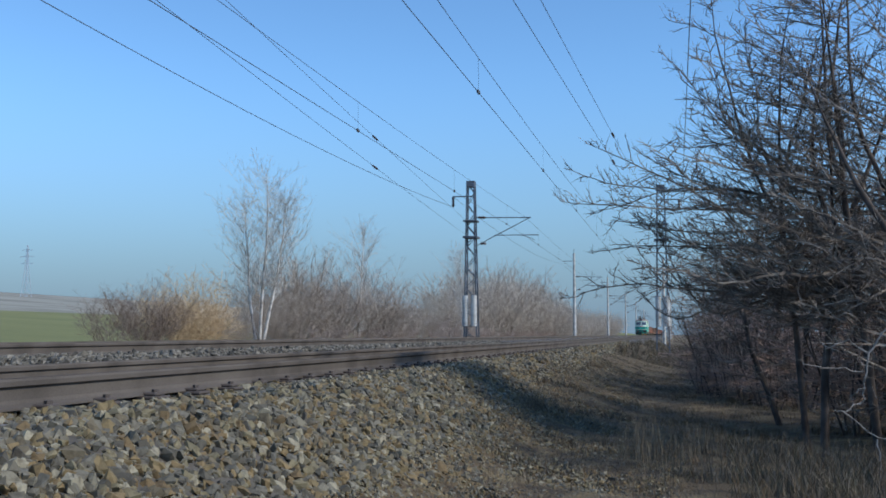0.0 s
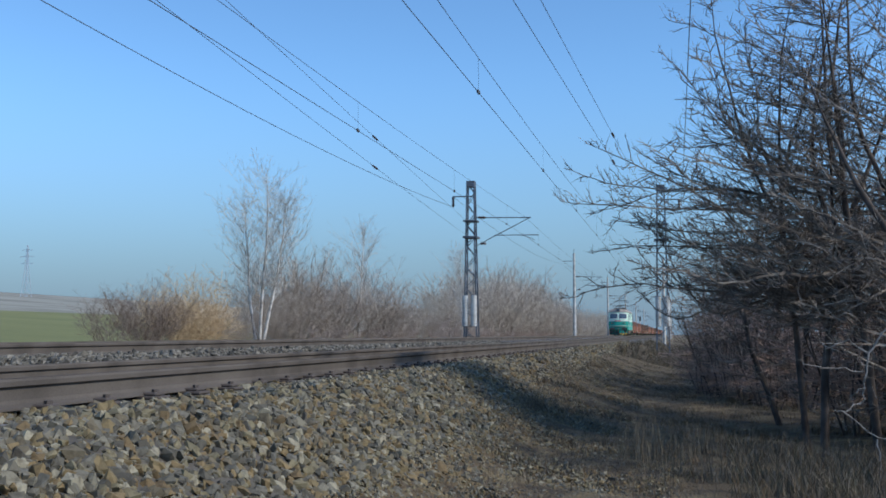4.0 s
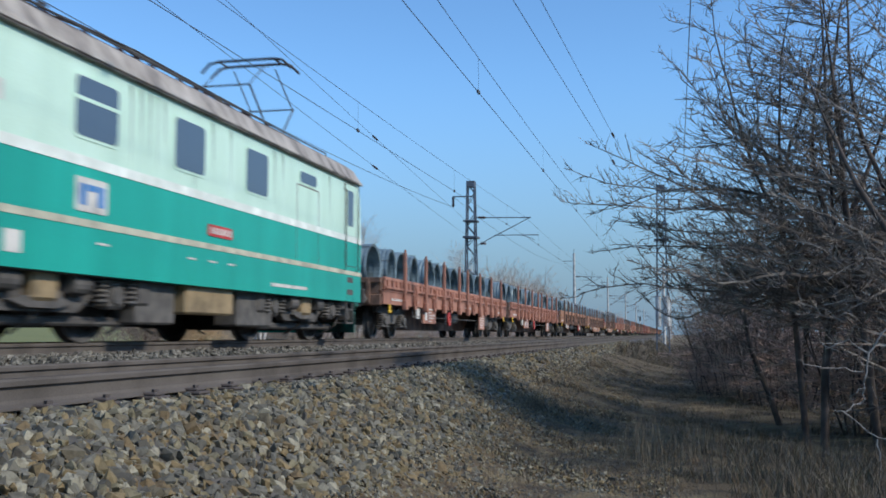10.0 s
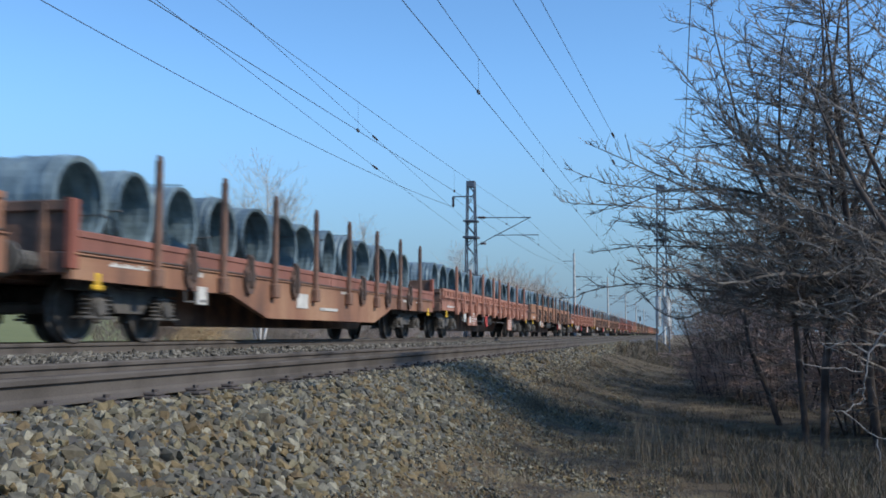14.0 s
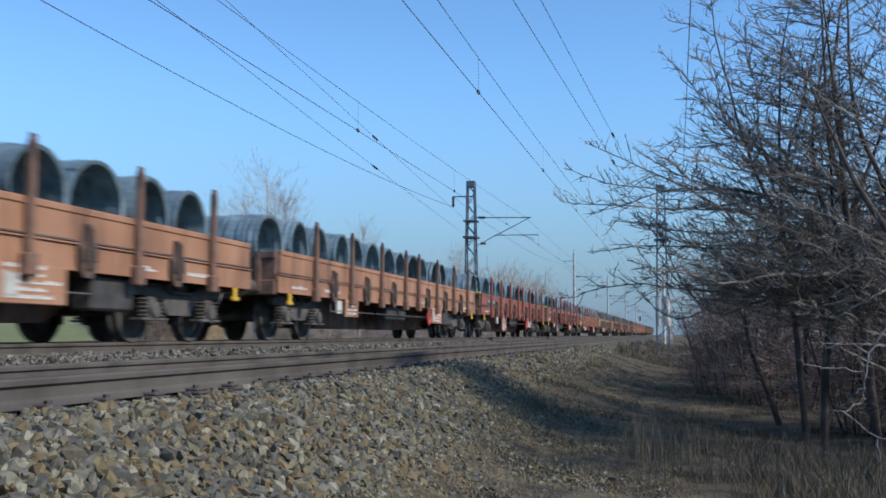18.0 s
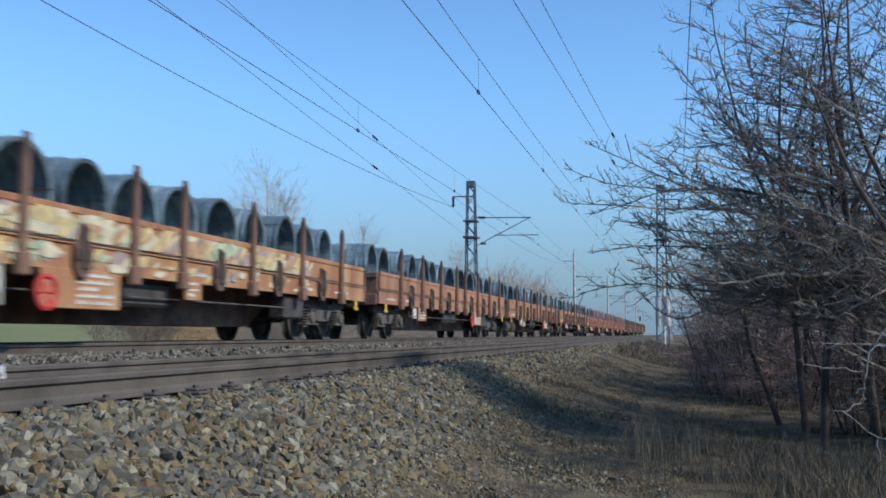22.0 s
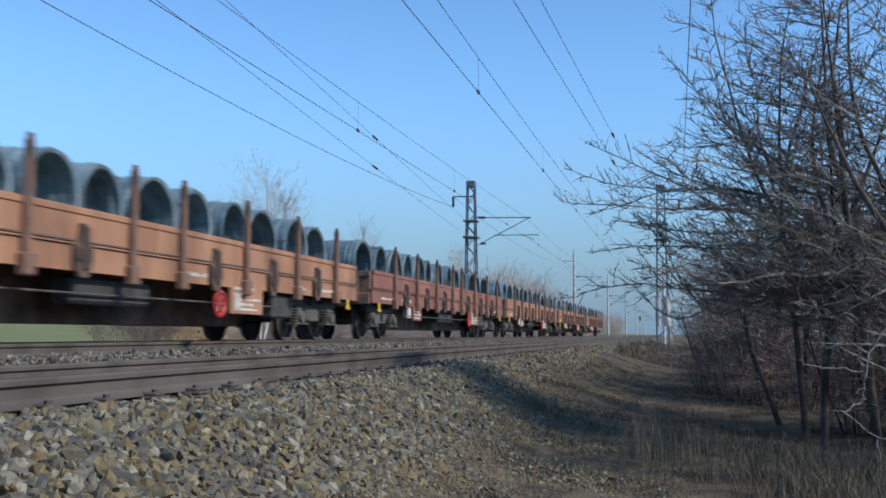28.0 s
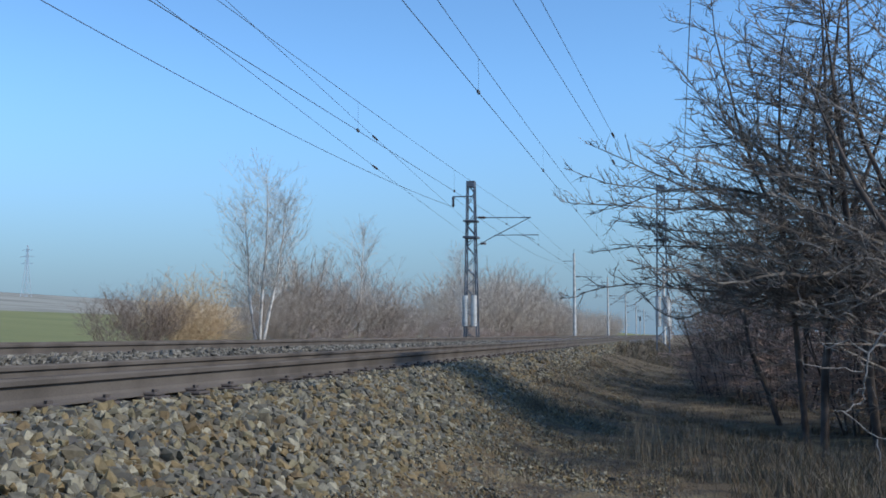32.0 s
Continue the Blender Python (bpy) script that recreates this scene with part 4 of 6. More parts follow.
# ---- the train ----
M.update({
    "mint": material("mint_paint", (0.6, 0.8, 0.64), 0.45, dark=(0.53, 0.72, 0.57), light=(0.65, 0.85, 0.7), fine=60, coarse=1.4, bump=0.03, streak=0.25),
    "green": material("green_paint", (0.012, 0.37, 0.28), 0.42, dark=(0.009, 0.31, 0.235), light=(0.016, 0.43, 0.33), fine=60, coarse=1.4, bump=0.03, streak=0.15),
    "cream": material("cream_paint", (0.78, 0.81, 0.72), 0.5, dark=(0.66, 0.69, 0.6), fine=60, coarse=3, bump=0.02),
    "beige": material("beige_paint", (0.55, 0.52, 0.38), 0.5, fine=60, coarse=3, bump=0.02),
    "roof_edge": material("streaked_roof_edge", (0.36, 0.315, 0.265), 0.75, dark=(0.13, 0.11, 0.095), light=(0.52, 0.465, 0.4), fine=40, coarse=2.2, bump=0.08, streak=0.35),
    "mint_stain": material("stained_mint_paint", (0.42, 0.56, 0.46), 0.6, dark=(0.33, 0.43, 0.36), light=(0.5, 0.66, 0.54), fine=40, coarse=5, bump=0.03, streak=0.2),
    "roof": material("sooty_roof", (0.17, 0.15, 0.13), 0.8, dark=(0.07, 0.062, 0.055), light=(0.34, 0.3, 0.26), fine=40, coarse=1.5, bump=0.1),
    "black": material("grimy_black", (0.105, 0.097, 0.088), 0.9, dark=(0.065, 0.06, 0.055), light=(0.165, 0.15, 0.132), fine=40, coarse=4, bump=0.1),
    "grime": material("brake_dust", (0.09, 0.083, 0.076), 0.9, dark=(0.055, 0.05, 0.046), light=(0.145, 0.132, 0.118), fine=40, coarse=4, bump=0.1),
    # green darkened for the plough's shaded half as well as for grime
    "shaded_dirty_green": material("shaded_grimy_green_paint", (0.012, 0.075, 0.06), 0.7, dark=(0.022, 0.034, 0.03), light=(0.008, 0.16, 0.12), fine=40, coarse=3, bump=0.05),
    "shaded_dusty_green": material("shaded_dusty_green_paint", (0.012, 0.17, 0.132), 0.65, dark=(0.013, 0.08, 0.065), light=(0.014, 0.28, 0.215), fine=40, coarse=3, bump=0.05, streak=0.3),
    "soot": material("greasy_black", (0.06, 0.055, 0.051), 0.75, dark=(0.035, 0.032, 0.03), light=(0.1, 0.09, 0.08), fine=40, coarse=4, bump=0.1),
    "yellow": material("yellow_paint", (0.7, 0.42, 0.03), 0.5, fine=60, coarse=4, bump=0.02),
    "tan": material("tan_box", (0.3, 0.22, 0.12), 0.7, fine=40, coarse=4, bump=0.05),
    "red": material("red_paint", (0.5, 0.05, 0.04), 0.5, fine=60, coarse=4, bump=0.02),
    "white": material("white_marking", (0.62, 0.59, 0.53), 0.6, fine=60, coarse=4, bump=0.02),
    "blue": material("blue_marking", (0.05, 0.2, 0.45), 0.5, bump=0),
    "lamp": material("lamp_glass", (0.5, 0.36, 0.2), 0.2, bump=0),
    "coil": material("wire_rod", (0.175, 0.235, 0.255), 0.5, 0.15, dark=(0.1, 0.14, 0.155), light=(0.26, 0.34, 0.36), fine=50, coarse=3, bump=0.3, objects=0.2),
    "plastic": material("white_plastic", (0.8, 0.8, 0.78), 0.4, bump=0),
    # the blue-grey base colour stands in for sky mirrored in the panes
    "glass": glass("sky_toned_window_glass", (0.08, 0.11, 0.15)),
})
PAINTS = {
    "bracket": material("oily_brown_steel", (0.1, 0.068, 0.053), 0.8, dark=(0.05, 0.04, 0.034), light=(0.2, 0.12, 0.085), fine=30, coarse=4, bump=0.1),
    "redbrown": material("redbrown_wagon", (0.41, 0.185, 0.122), 0.82, dark=(0.2, 0.1, 0.074), light=(0.51, 0.26, 0.18), fine=40, coarse=1.9, bump=0.08, streak=0.3),
    "orange": material("orange_brown_wagon", (0.4, 0.192, 0.105), 0.82, dark=(0.205, 0.108, 0.07), light=(0.5, 0.275, 0.165), fine=40, coarse=1.9, bump=0.08, streak=0.3),
    "rust": material("rusty_wagon", (0.3, 0.145, 0.085), 0.88, dark=(0.13, 0.075, 0.055), light=(0.42, 0.24, 0.14), fine=40, coarse=1.0, bump=0.12, streak=0.4),
    "red": material("red_wagon", (0.29, 0.095, 0.06), 0.7, dark=(0.2, 0.07, 0.048), light=(0.36, 0.125, 0.08), fine=40, coarse=1.3, bump=0.06, streak=0.3),
    "worn": material("worn_orange_wagon", (0.42, 0.21, 0.1), 0.85, dark=(0.27, 0.11, 0.06), light=(0.55, 0.36, 0.2), fine=30, coarse=1.6, bump=0.1, streak=0.5),
    "stake": material("mottled_brown_steel", (0.2, 0.115, 0.08), 0.85, dark=(0.085, 0.058, 0.046), light=(0.32, 0.175, 0.115), fine=30, coarse=3, bump=0.1),
    "silver": material("weathered_grey_panel", (0.34, 0.32, 0.28), 0.8, dark=(0.2, 0.18, 0.16), light=(0.46, 0.44, 0.39), fine=40, coarse=6, bump=0.08),
    "dark": material("dark_brown_wagon", (0.28, 0.115, 0.08), 0.8, dark=(0.17, 0.075, 0.055), light=(0.37, 0.16, 0.115), fine=40, coarse=1.3, bump=0.1, streak=0.3),
}

# metres that the train still has to come at each full second
AHEAD = (242.02, 216.23, 190.54, 164.85, 138.97, 113.08, 88.59, 63.71, 39.02, 14.78, -9.48, -32.82, -56.15, -79.58, -102.69, -125.89, -149.16, -172.46, -195.9, -219.38, -242.81, -265.92, -289.15, -312.61, -336.24, -359.71, -382.92, -406.12, -429.39, -453.09, -476.71, -500.4, -524.07)


def travel(t):
    return AHEAD[t]


TIMES = range(33)


def wheelset(parent, y, r, mat):
    ax = part("wheelset", Shape().tube([(-0.75, y, r), (0.75, y, r)], 0.08, 10), M["grime"], parent)
    for s in (-1, 1):
        sh = Shape().lathe([(0.0, 0.05), (r * 0.3, 0.06), (r * 0.45, 0.02), (r * 0.82, 0.0), (r * 0.86, 0.05), (r, 0.05), (r, -0.05), (r + 0.03, -0.07), (r + 0.03, -0.09), (r * 0.86, -0.09), (r * 0.8, -0.03), (r * 0.3, -0.04), (0, -0.04)], 28, "x")
        sh.v = [(a * s + s * 0.76, b + y, c + r) for a, b, c in sh.v]
        part("wheel", sh, M["grime"], ax, smooth=True)
    return ax


def bogie(parent, y, wb, r, name="bogie"):
    """Side frames with axle boxes, coil springs and brake gear on two wheelsets."""
    bg = part(name, Shape().box(-1.0, 1.0, y - 0.25, y + 0.25, 0.5, 0.78, 0.03), M["grime"], parent)
    h = wb / 2
    for s in (-1, 1):
        fr = Shape().prism([(y - h - 0.5, 0.68), (y - h - 0.46, 0.83), (y - h + 0.4, 0.83), (y - 0.32, 0.72), (y + 0.32, 0.72), (y + h - 0.4, 0.83), (y + h + 0.46, 0.83), (y + h + 0.5, 0.68), (y + h - 0.3, 0.66), (y + 0.34, 0.4), (y - 0.34, 0.4), (y - h + 0.3, 0.66)], *sorted((s * 0.94, s * 1.06)), "x")
        part("side_frame", fr, M["black"], bg)
        part("frame_flange", Shape().prism([(y - h - 0.5, 0.82), (y - h - 0.5, 0.85), (y - h + 0.42, 0.85), (y - 0.32, 0.75), (y + 0.32, 0.75), (y + h - 0.42, 0.85), (y + h + 0.5, 0.85), (y + h + 0.5, 0.82), (y + h - 0.42, 0.82), (y + 0.32, 0.72), (y - 0.32, 0.72), (y - h + 0.42, 0.82)], *sorted((s * 0.92, s * 1.14)), "x"), M["black"], bg)
        part("side_bearer", Shape().box(*sorted((s * 0.8, s * 1.12)), y - 0.17, y + 0.17, 0.75, 0.9, 0.03), M["grime"], bg)
        for q in (-1, 1):
            yy = y + q * h
            part("axle_box", Shape().box(*sorted((s * 0.93, s * 1.14)), yy - 0.13, yy + 0.13, r - 0.15, r + 0.2, 0.03).box(*sorted((s * 0.96, s * 1.16)), yy - 0.36, yy + 0.36, r - 0.15, r - 0.11, 0.01).lathe([(0, 0.0), (0.1, 0), (0.125, -0.02 * s), (0.125, -0.08 * s)], 14, "x", (s * 1.2, yy, r)), M["black"], bg)
            for o in (-0.245, 0.245):
                sp = Shape()
                for k in range(5):
                    sp.lathe([(0.05, 0.0), (0.088, 0.02), (0.05, 0.04)], 10, "z", (s * 1.08, yy + o, r - 0.1 + k * 0.058))
                part("spring", sp, M["grime"], bg)
            part("brake_shoe", Shape().box(*sorted((s * 0.68, s * 0.84)), yy - q * (r + 0.06) - 0.05, yy - q * (r + 0.06) + 0.05, r - 0.2, r + 0.18, 0.02), M["grime"], bg)
    for q in (-1, 1):
        wheelset(parent, y + q * h, r, M["grime"])
    return bg


def buffers(parent, yend, sgn, plate="black"):
    for s in (-1, 1):
        b = part("buffer", Shape().lathe([(0.11, 0), (0.13, 0.03), (0.13, 0.35), (0.09, 0.36), (0.09, 0.7), (0.0, 0.7)], 14, "y", (0, 0, 0)), M["soot"], parent, m=pose(s * 0.875, yend, 1.03, 0, 0, 0 if sgn > 0 else 180))
        part("buffer_head", Shape().box(-0.33, 0.33, 0.68, 0.75, -0.18, 0.18, 0.04), M["soot"], b)


# -- locomotive: the end at -y leads
LH, LW = 7.85, 1.48


def front_y(x, z):
    a = min(1.0, abs(x) / LW)
    rake = 0.0 if z < 2.2 else (z - 2.2) * 0.14
    return -LH + 0.5 * a ** 2.6 + rake * (1 - 0.4 * a)


def outline(z, grow_by=0.0, w=LW):
    xs = [w * math.sin(radians(a)) for a in range(-90, 91, 10)]
    f = [(x * (1 + grow_by / w), front_y(x * LW / w, z) - grow_by) for x in xs]
    return f + [(-x, -y) for x, y in f]


def loft(levels):
    """A closed shell through outlines, bottom to top."""
    sh = Shape()
    n = len(levels[0][0])
    for pts, z in levels:
        sh.v += [(x, y, z) for x, y in pts]
    for i in range(len(levels) - 1):
        sh.f += [(i * n + k, i * n + (k + 1) % n, (i + 1) * n + (k + 1) % n, (i + 1) * n + k) for k in range(n)]
    sh.f += [tuple(range(n))[::-1], tuple(range((len(levels) - 1) * n, len(levels) * n))]
    return sh


def front_patch(x0, x1, z0, z1, out, end, thick=0.03, r=0.0):
    """A curved plate that follows the cab front, its corners rounded by r; end -1 leads, +1 trails."""
    sh = Shape()
    n = 16 if r else 8
    for k in range(n + 1):
        u = (1 - math.cos(math.pi * k / n)) / 2 if r else k / n
        x = x0 + (x1 - x0) * u
        near = min(x - x0, x1 - x)
        inset = r - math.sqrt(max(0.0, r * r - (r - near) ** 2)) if near < r else 0.0
        for z in (z0 + inset, z1 - inset):
            for o in (out, out - thick):
                y = front_y(x, z) - o
                sh.v.append((x, y, z) if end < 0 else (-x, -y, z))
    for k in range(n):
        a, b = 4 * k, 4 * k + 4
        sh.f += [(a, b, b + 2, a + 2), (a + 1, a + 3, b + 3, b + 1), (a, a + 1, b + 1, b), (a + 2, b + 2, b + 3, a + 3)]
    sh.f += [(0, 2, 3, 1), (4 * n, 4 * n + 1, 4 * n + 3, 4 * n + 2)]
    return sh


def pantograph(parent, y, up):
    """A diamond of lower and upper arms on a frame, with the collector head on top."""
    p = part("pantograph", Shape().box(-0.75, 0.75, y - 0.95, y - 0.87, 4.12, 4.2, 0.01).box(-0.75, 0.75, y + 0.87, y + 0.95, 4.12, 4.2, 0.01).box(-0.75, -0.68, y - 0.9, y + 0.9, 4.12, 4.2, 0.01).box(0.68, 0.75, y - 0.9, y + 0.9, 4.12, 4.2, 0.01), M["black"], parent)
    top = 5.7 if up else 4.6
    knee = 4.95 if up else 4.42
    ky = 1.15 if up else 1.45
    for q in (-1, 1):
        part("crossbar", Shape().tube([(-0.5, y + q * ky, knee), (0.5, y + q * ky, knee)], 0.016, 6), M["soot"], p)
        for s in (-1, 1):
            part("lower_arm", Shape().tube([(s * 0.55, y + q * 0.35, 4.2), (s * 0.5, y + q * ky, knee)], 0.02, 6), M["soot"], p)
            part("upper_arm", Shape().tube([(s * 0.48, y + q * ky, knee), (s * 0.456, y + q * 0.22, top - 0.1)], 0.014, 6), M["soot"], p)
    hd = Shape()
    for q in (-0.22, 0.22):
        hd.tube([(-0.98, y + q, top - 0.22), (-0.8, y + q, top - 0.04), (-0.6, y + q, top), (0.6, y + q, top), (0.8, y + q, top - 0.04), (0.98, y + q, top - 0.22)], 0.028, 6)
    for s in (-0.6, 0.6):
        hd.tube([(s, y - 0.22, top), (s, y + 0.22, top)], 0.02, 6)
    part("collector_head", hd, M["soot"], p)
    for sx in (-0.7, 0.7):
        for q in (-0.9, 0.9):
            part("insulator", Shape().lathe([(0.0, 0), (0.07, 0.0), (0.1, 0.03), (0.06, 0.06), (0.1, 0.09), (0.06, 0.12), (0, 0.15)], 10, "z", (sx, y + q, 3.98)), M["insulator"], parent)


def rounded(x0, x1, z0, z1, r, n=4):
    out = []
    for cx, cz, a0 in ((x1 - r, z1 - r, 0), (x0 + r, z1 - r, 90), (x0 + r, z0 + r, 180), (x1 - r, z0 + r, 270)):
        out += [(cx + r * math.cos(radians(a0 + 90 * k / n)), cz + r * math.sin(radians(a0 + 90 * k / n))) for k in range(n + 1)]
    return out


def locomotive():
    lo = thing("locomotive", "green and mint electric locomotive with sooty roof hauling the train", "locomotive")
    part("lower_body", loft([(outline(0.84), 0.84), (outline(1.4), 1.4), (outline(2.21), 2.21)]), M["green"], lo, "green painted lower body", smooth=True)
    part("upper_body", loft([(outline(2.21), 2.21), (outline(2.6), 2.6), (outline(3.2), 3.2), (outline(3.5, 0, LW - 0.03), 3.5)]), M["mint"], lo, "pale mint upper body", smooth=True)
    part("roof", loft([(outline(3.5, 0.05), 3.5), (outline(3.5, 0.05), 3.54), (outline(3.5, 0.0), 3.6), (outline(3.5, -0.12), 3.82), (outline(3.5, -0.26), 3.92)]), M["roof_edge"], lo, "pale grey roof edge streaked with soot", smooth=True)
    part("roof_top", loft([(outline(3.5, -0.26), 3.92), (outline(3.5, -0.38), 3.99), (outline(3.5, -0.8), 4.07)]), M["roof"], lo, "sooty roof top", smooth=True)
    for z0, z1, mt in ((2.15, 2.28, "cream"), (1.42, 1.51, "beige")):
        part("stripe", loft([(outline(z0, 0.008), z0), (outline(z1, 0.008), z1)]), M[mt], lo, smooth=True)
    for end in (-1, 1):
        for s in (-1, 1):
            a, b = sorted((s * 0.06, s * 1.29))
            fr = part("windscreen", front_patch(a, b, 2.5, 3.34, 0.03, end, 0.03, 0.14), M["cream"], lo, "pale framed windscreen")
            part("gasket", front_patch(a + 0.065, b - 0.065, 2.57, 3.28, 0.034, end, 0.02, 0.1), M["soot"], fr)
            part("pane", front_patch(a + 0.085, b - 0.085, 2.59, 3.26, 0.038, end, 0.02, 0.09), M["glass"], fr)
            part("wiper", front_patch((a + b) / 2 - 0.02, (a + b) / 2 + 0.02, 2.95, 3.27, 0.06, end, 0.02), M["black"], fr)
            part("headlight_housing", front_patch(*sorted((s * 0.55, s * 1.14)), 1.71, 2.01, 0.014, end, 0.02, 0.14), M["shaded_dusty_green"], lo)
            for k, x in enumerate((s * 0.7, s * 0.99)):
                hl = part("headlight", Shape().lathe([(0, 0.0), (0.085, 0.0), (0.115, 0.02), (0.115, 0.16)], 18, "y", (0, 0, 0)), M["green"], lo, m=pose(x, end * (-front_y(x, 1.86)) + end * 0.02, 1.86, 0, 0, 0 if end < 0 else 180))
                part("lens", Shape().lathe([(0, -0.03), (0.05, -0.02), (0.078, 0.0)], 14, "y"), M["lamp"] if k else M["glass"], hl)
            part("handrail", Shape().tube([(s * 1.3, end * 7.5, 1.0), (s * 1.3, end * 7.58, 1.05), (s * 1.3, end * 7.58, 2.0), (s * 1.3, end * 7.48, 2.05)], 0.014, 6), M["green"], lo)
        part("number_plate", front_patch(-0.5, 0.34, 2.12, 2.28, 0.03, end), M["red"], lo, "red number plate")
        part("plate_rim", front_patch(-0.52, 0.36, 2.1, 2.3, 0.022, end), M["cream"], lo)
        for k in range(7):
            part("plate_mark", front_patch(-0.43 + k * 0.1, -0.37 + k * 0.1, 2.15, 2.25, 0.036, end, 0.01), M["white"], lo)
        # the apron's darker colour holds both grime and the buffers' shade
        part("apron", front_patch(-1.32, 1.32, 0.85, 1.41, 0.006, end, 0.02), M["shaded_dusty_green"], lo, "green apron above the buffers, darkened for grime and shade")
        part("mid_rail", front_patch(-1.1, 1.1, 2.4, 2.425, 0.035, end), M["mint"], lo)
        lh = part("roof_headlight", Shape().lathe([(0, 0.05), (0.2, 0.03), (0.25, 0.0), (0.28, 0.02), (0.28, 0.5), (0.2, 0.8)], 24, "y"), M["roof"], lo, m=pose(0, end * 7.78, 3.84, 0, 0, 0 if end < 0 else 180), smooth=True)
        part("lens", Shape().lathe([(0, 0.0), (0.12, 0.0), (0.235, 0.025)], 20, "y"), M["glass"], lh)
        part("horn", Shape().lathe([(0.03, 0.4), (0.04, 0.15), (0.09, 0.0)], 12, "y", (0, 0, 0)), M["black"], lo, m=pose(0.12, end * 7.4, 4.15, 0, 0, 0 if end < 0 else 180))
        part("buffer_beam", Shape().box(-1.3, 1.3, end * 7.66 - 0.12, end * 7.66 + 0.12, 0.74, 1.16, 0.03), M["shaded_dirty_green"], lo)
        part("drag_box", Shape().box(-1.2, 1.2, end * 7.45 - 0.22, end * 7.45 + 0.22, 0.4, 0.9, 0.05), M["soot"], lo)
        part("step_plate", Shape().box(-1.35, 1.35, end * 7.72 - 0.1, end * 7.72 + 0.1, 1.15, 1.19, 0.01), M["shaded_dirty_green"], lo)
        buffers(lo, end * 7.8, end)
        part("coupling_hook", Shape().tube([(0, end * 7.7, 1.03), (0, end * 8.1, 1.03), (0, end * 8.15, 0.95), (0, end * 8.1, 0.72), (0, end * 8.0, 0.5)], 0.05, 8), M["black"], lo)
        for x in (-0.5, 0.45, 0.62):
            part("brake_hose", Shape().tube([(x, end * 7.8, 0.85), (x, end * 8.02, 0.75), (x, end * 8.05, 0.5), (x + 0.08, end * 7.98, 0.33), (x + 0.16, end * 7.94, 0.45)], 0.025, 6), M["black"], lo)
        for s in (-1, 1):
            pl = Shape()
            pl.prism([(s * 0.12, end * 7.95), (s * 1.3, end * 7.5), (s * 1.3, end * 7.44), (s * 0.12, end * 7.89)], 0.16, 0.78, "z")
            # one half is dark: shade and grime are both put into its colour
            pw = part("snow_plough", pl, M["shaded_dirty_green"] if s * end > 0 else M["green"], lo, "green plough blade darkened for shade and grime" if s * end > 0 else "green plough blade with hazard stripes")
            if s * end > 0:
                continue
            low = Shape()
            low.prism([(s * 0.12, end * 7.953), (s * 1.3, end * 7.503), (s * 1.3, end * 7.49), (s * 0.12, end * 7.94)], 0.162, 0.36, "z")
            part("hazard_band", low, M["soot"], pw)
            for k in range(3):
                u0, u1 = 0.02 + k * 0.34, 0.18 + k * 0.34
                sp = Shape()
                for o in (0.008, 0.012):
                    q = [(s * (0.12 + 1.18 * u), end * (7.953 - 0.45 * u + o)) for u in (u0, u1, min(0.99, u1 + 0.15), u0 + 0.15)]
                    sp.add([(*q[0], 0.165), (*q[1], 0.165), (*q[2], 0.358), (*q[3], 0.358)], [(0, 1, 2, 3)])
                part("hazard_stripe", sp, M["yellow"], pw)
    for s in (-1, 1):
        X = s * LW

        def plate(name, y0, y1, z0, z1, mt, out=0.012, parent=lo, label="", r=0.04):
            a, b = sorted((X - s * 0.03, X + s * out))
            return part(name, Shape().prism(rounded(y0, y1, z0, z1, min(r, (z1 - z0) / 3)), a, b, "x"), M[mt], parent, label)

        for y0, y1 in ((-6.95, -6.2), (6.2, 6.95)):
            dr = plate("door_frame", y0 - 0.015, y1 + 0.015, 1.605, 3.435, "black", 0.004, r=0.05)
            plate("cab_door", y0 + 0.005, y1 - 0.005, 2.285, 3.42, "mint", 0.007)
            plate("cab_door", y0 + 0.005, y1 - 0.005, 1.62, 2.145, "green", 0.007)
            plate("pane", y0 + 0.17, y1 - 0.2, 2.5, 3.28, "glass", 0.014, dr)
            for y, zt in ((y0 - 0.05, 3.3), (y1 + 0.05, 3.5)):
                part("door_handrail", Shape().tube([(X, y, 1.5), (X + s * 0.05, y, 1.55), (X + s * 0.05, y, zt - 0.05), (X, y, zt)], 0.014, 6), M["soot"], lo)
            # foot recesses as flat dark plates, the hollow's shade in their colour
            for z in (0.98, 1.25):
                plate("step_recess", (y0 + y1) / 2 - 0.2, (y0 + y1) / 2 + 0.2, z, z + 0.12, "black", 0.006)
            st = Shape()
            for z in (0.35, 0.65):
                st.box(min(X, X - s * 0.22), max(X, X - s * 0.22), (y0 + y1) / 2 - 0.22, (y0 + y1) / 2 + 0.22, z, z + 0.03)
            st.box(min(X - s * 0.03, X), max(X - s * 0.03, X), (y0 + y1) / 2 - 0.24, (y0 + y1) / 2 - 0.2, 0.35, 0.95).box(min(X - s * 0.03, X), max(X - s * 0.03, X), (y0 + y1) / 2 + 0.2, (y0 + y1) / 2 + 0.24, 0.35, 0.95)
            part("cab_steps", st, M["black"], lo)
        for y0, y1, z0, z1 in ((-4.05, -3.1, 2.52, 3.25), (-1.55, -0.62, 2.52, 3.25), (0.95, 1.85, 2.52, 3.25), (3.45, 4.35, 3.04, 3.25)):
            w = plate("side_window", y0 - 0.04, y1 + 0.04, z0 - 0.04, z1 + 0.04, "mint", 0.01, r=0.1)
            plate("pane", y0, y1, z0, z1, "glass", 0.016, w, r=0.08)
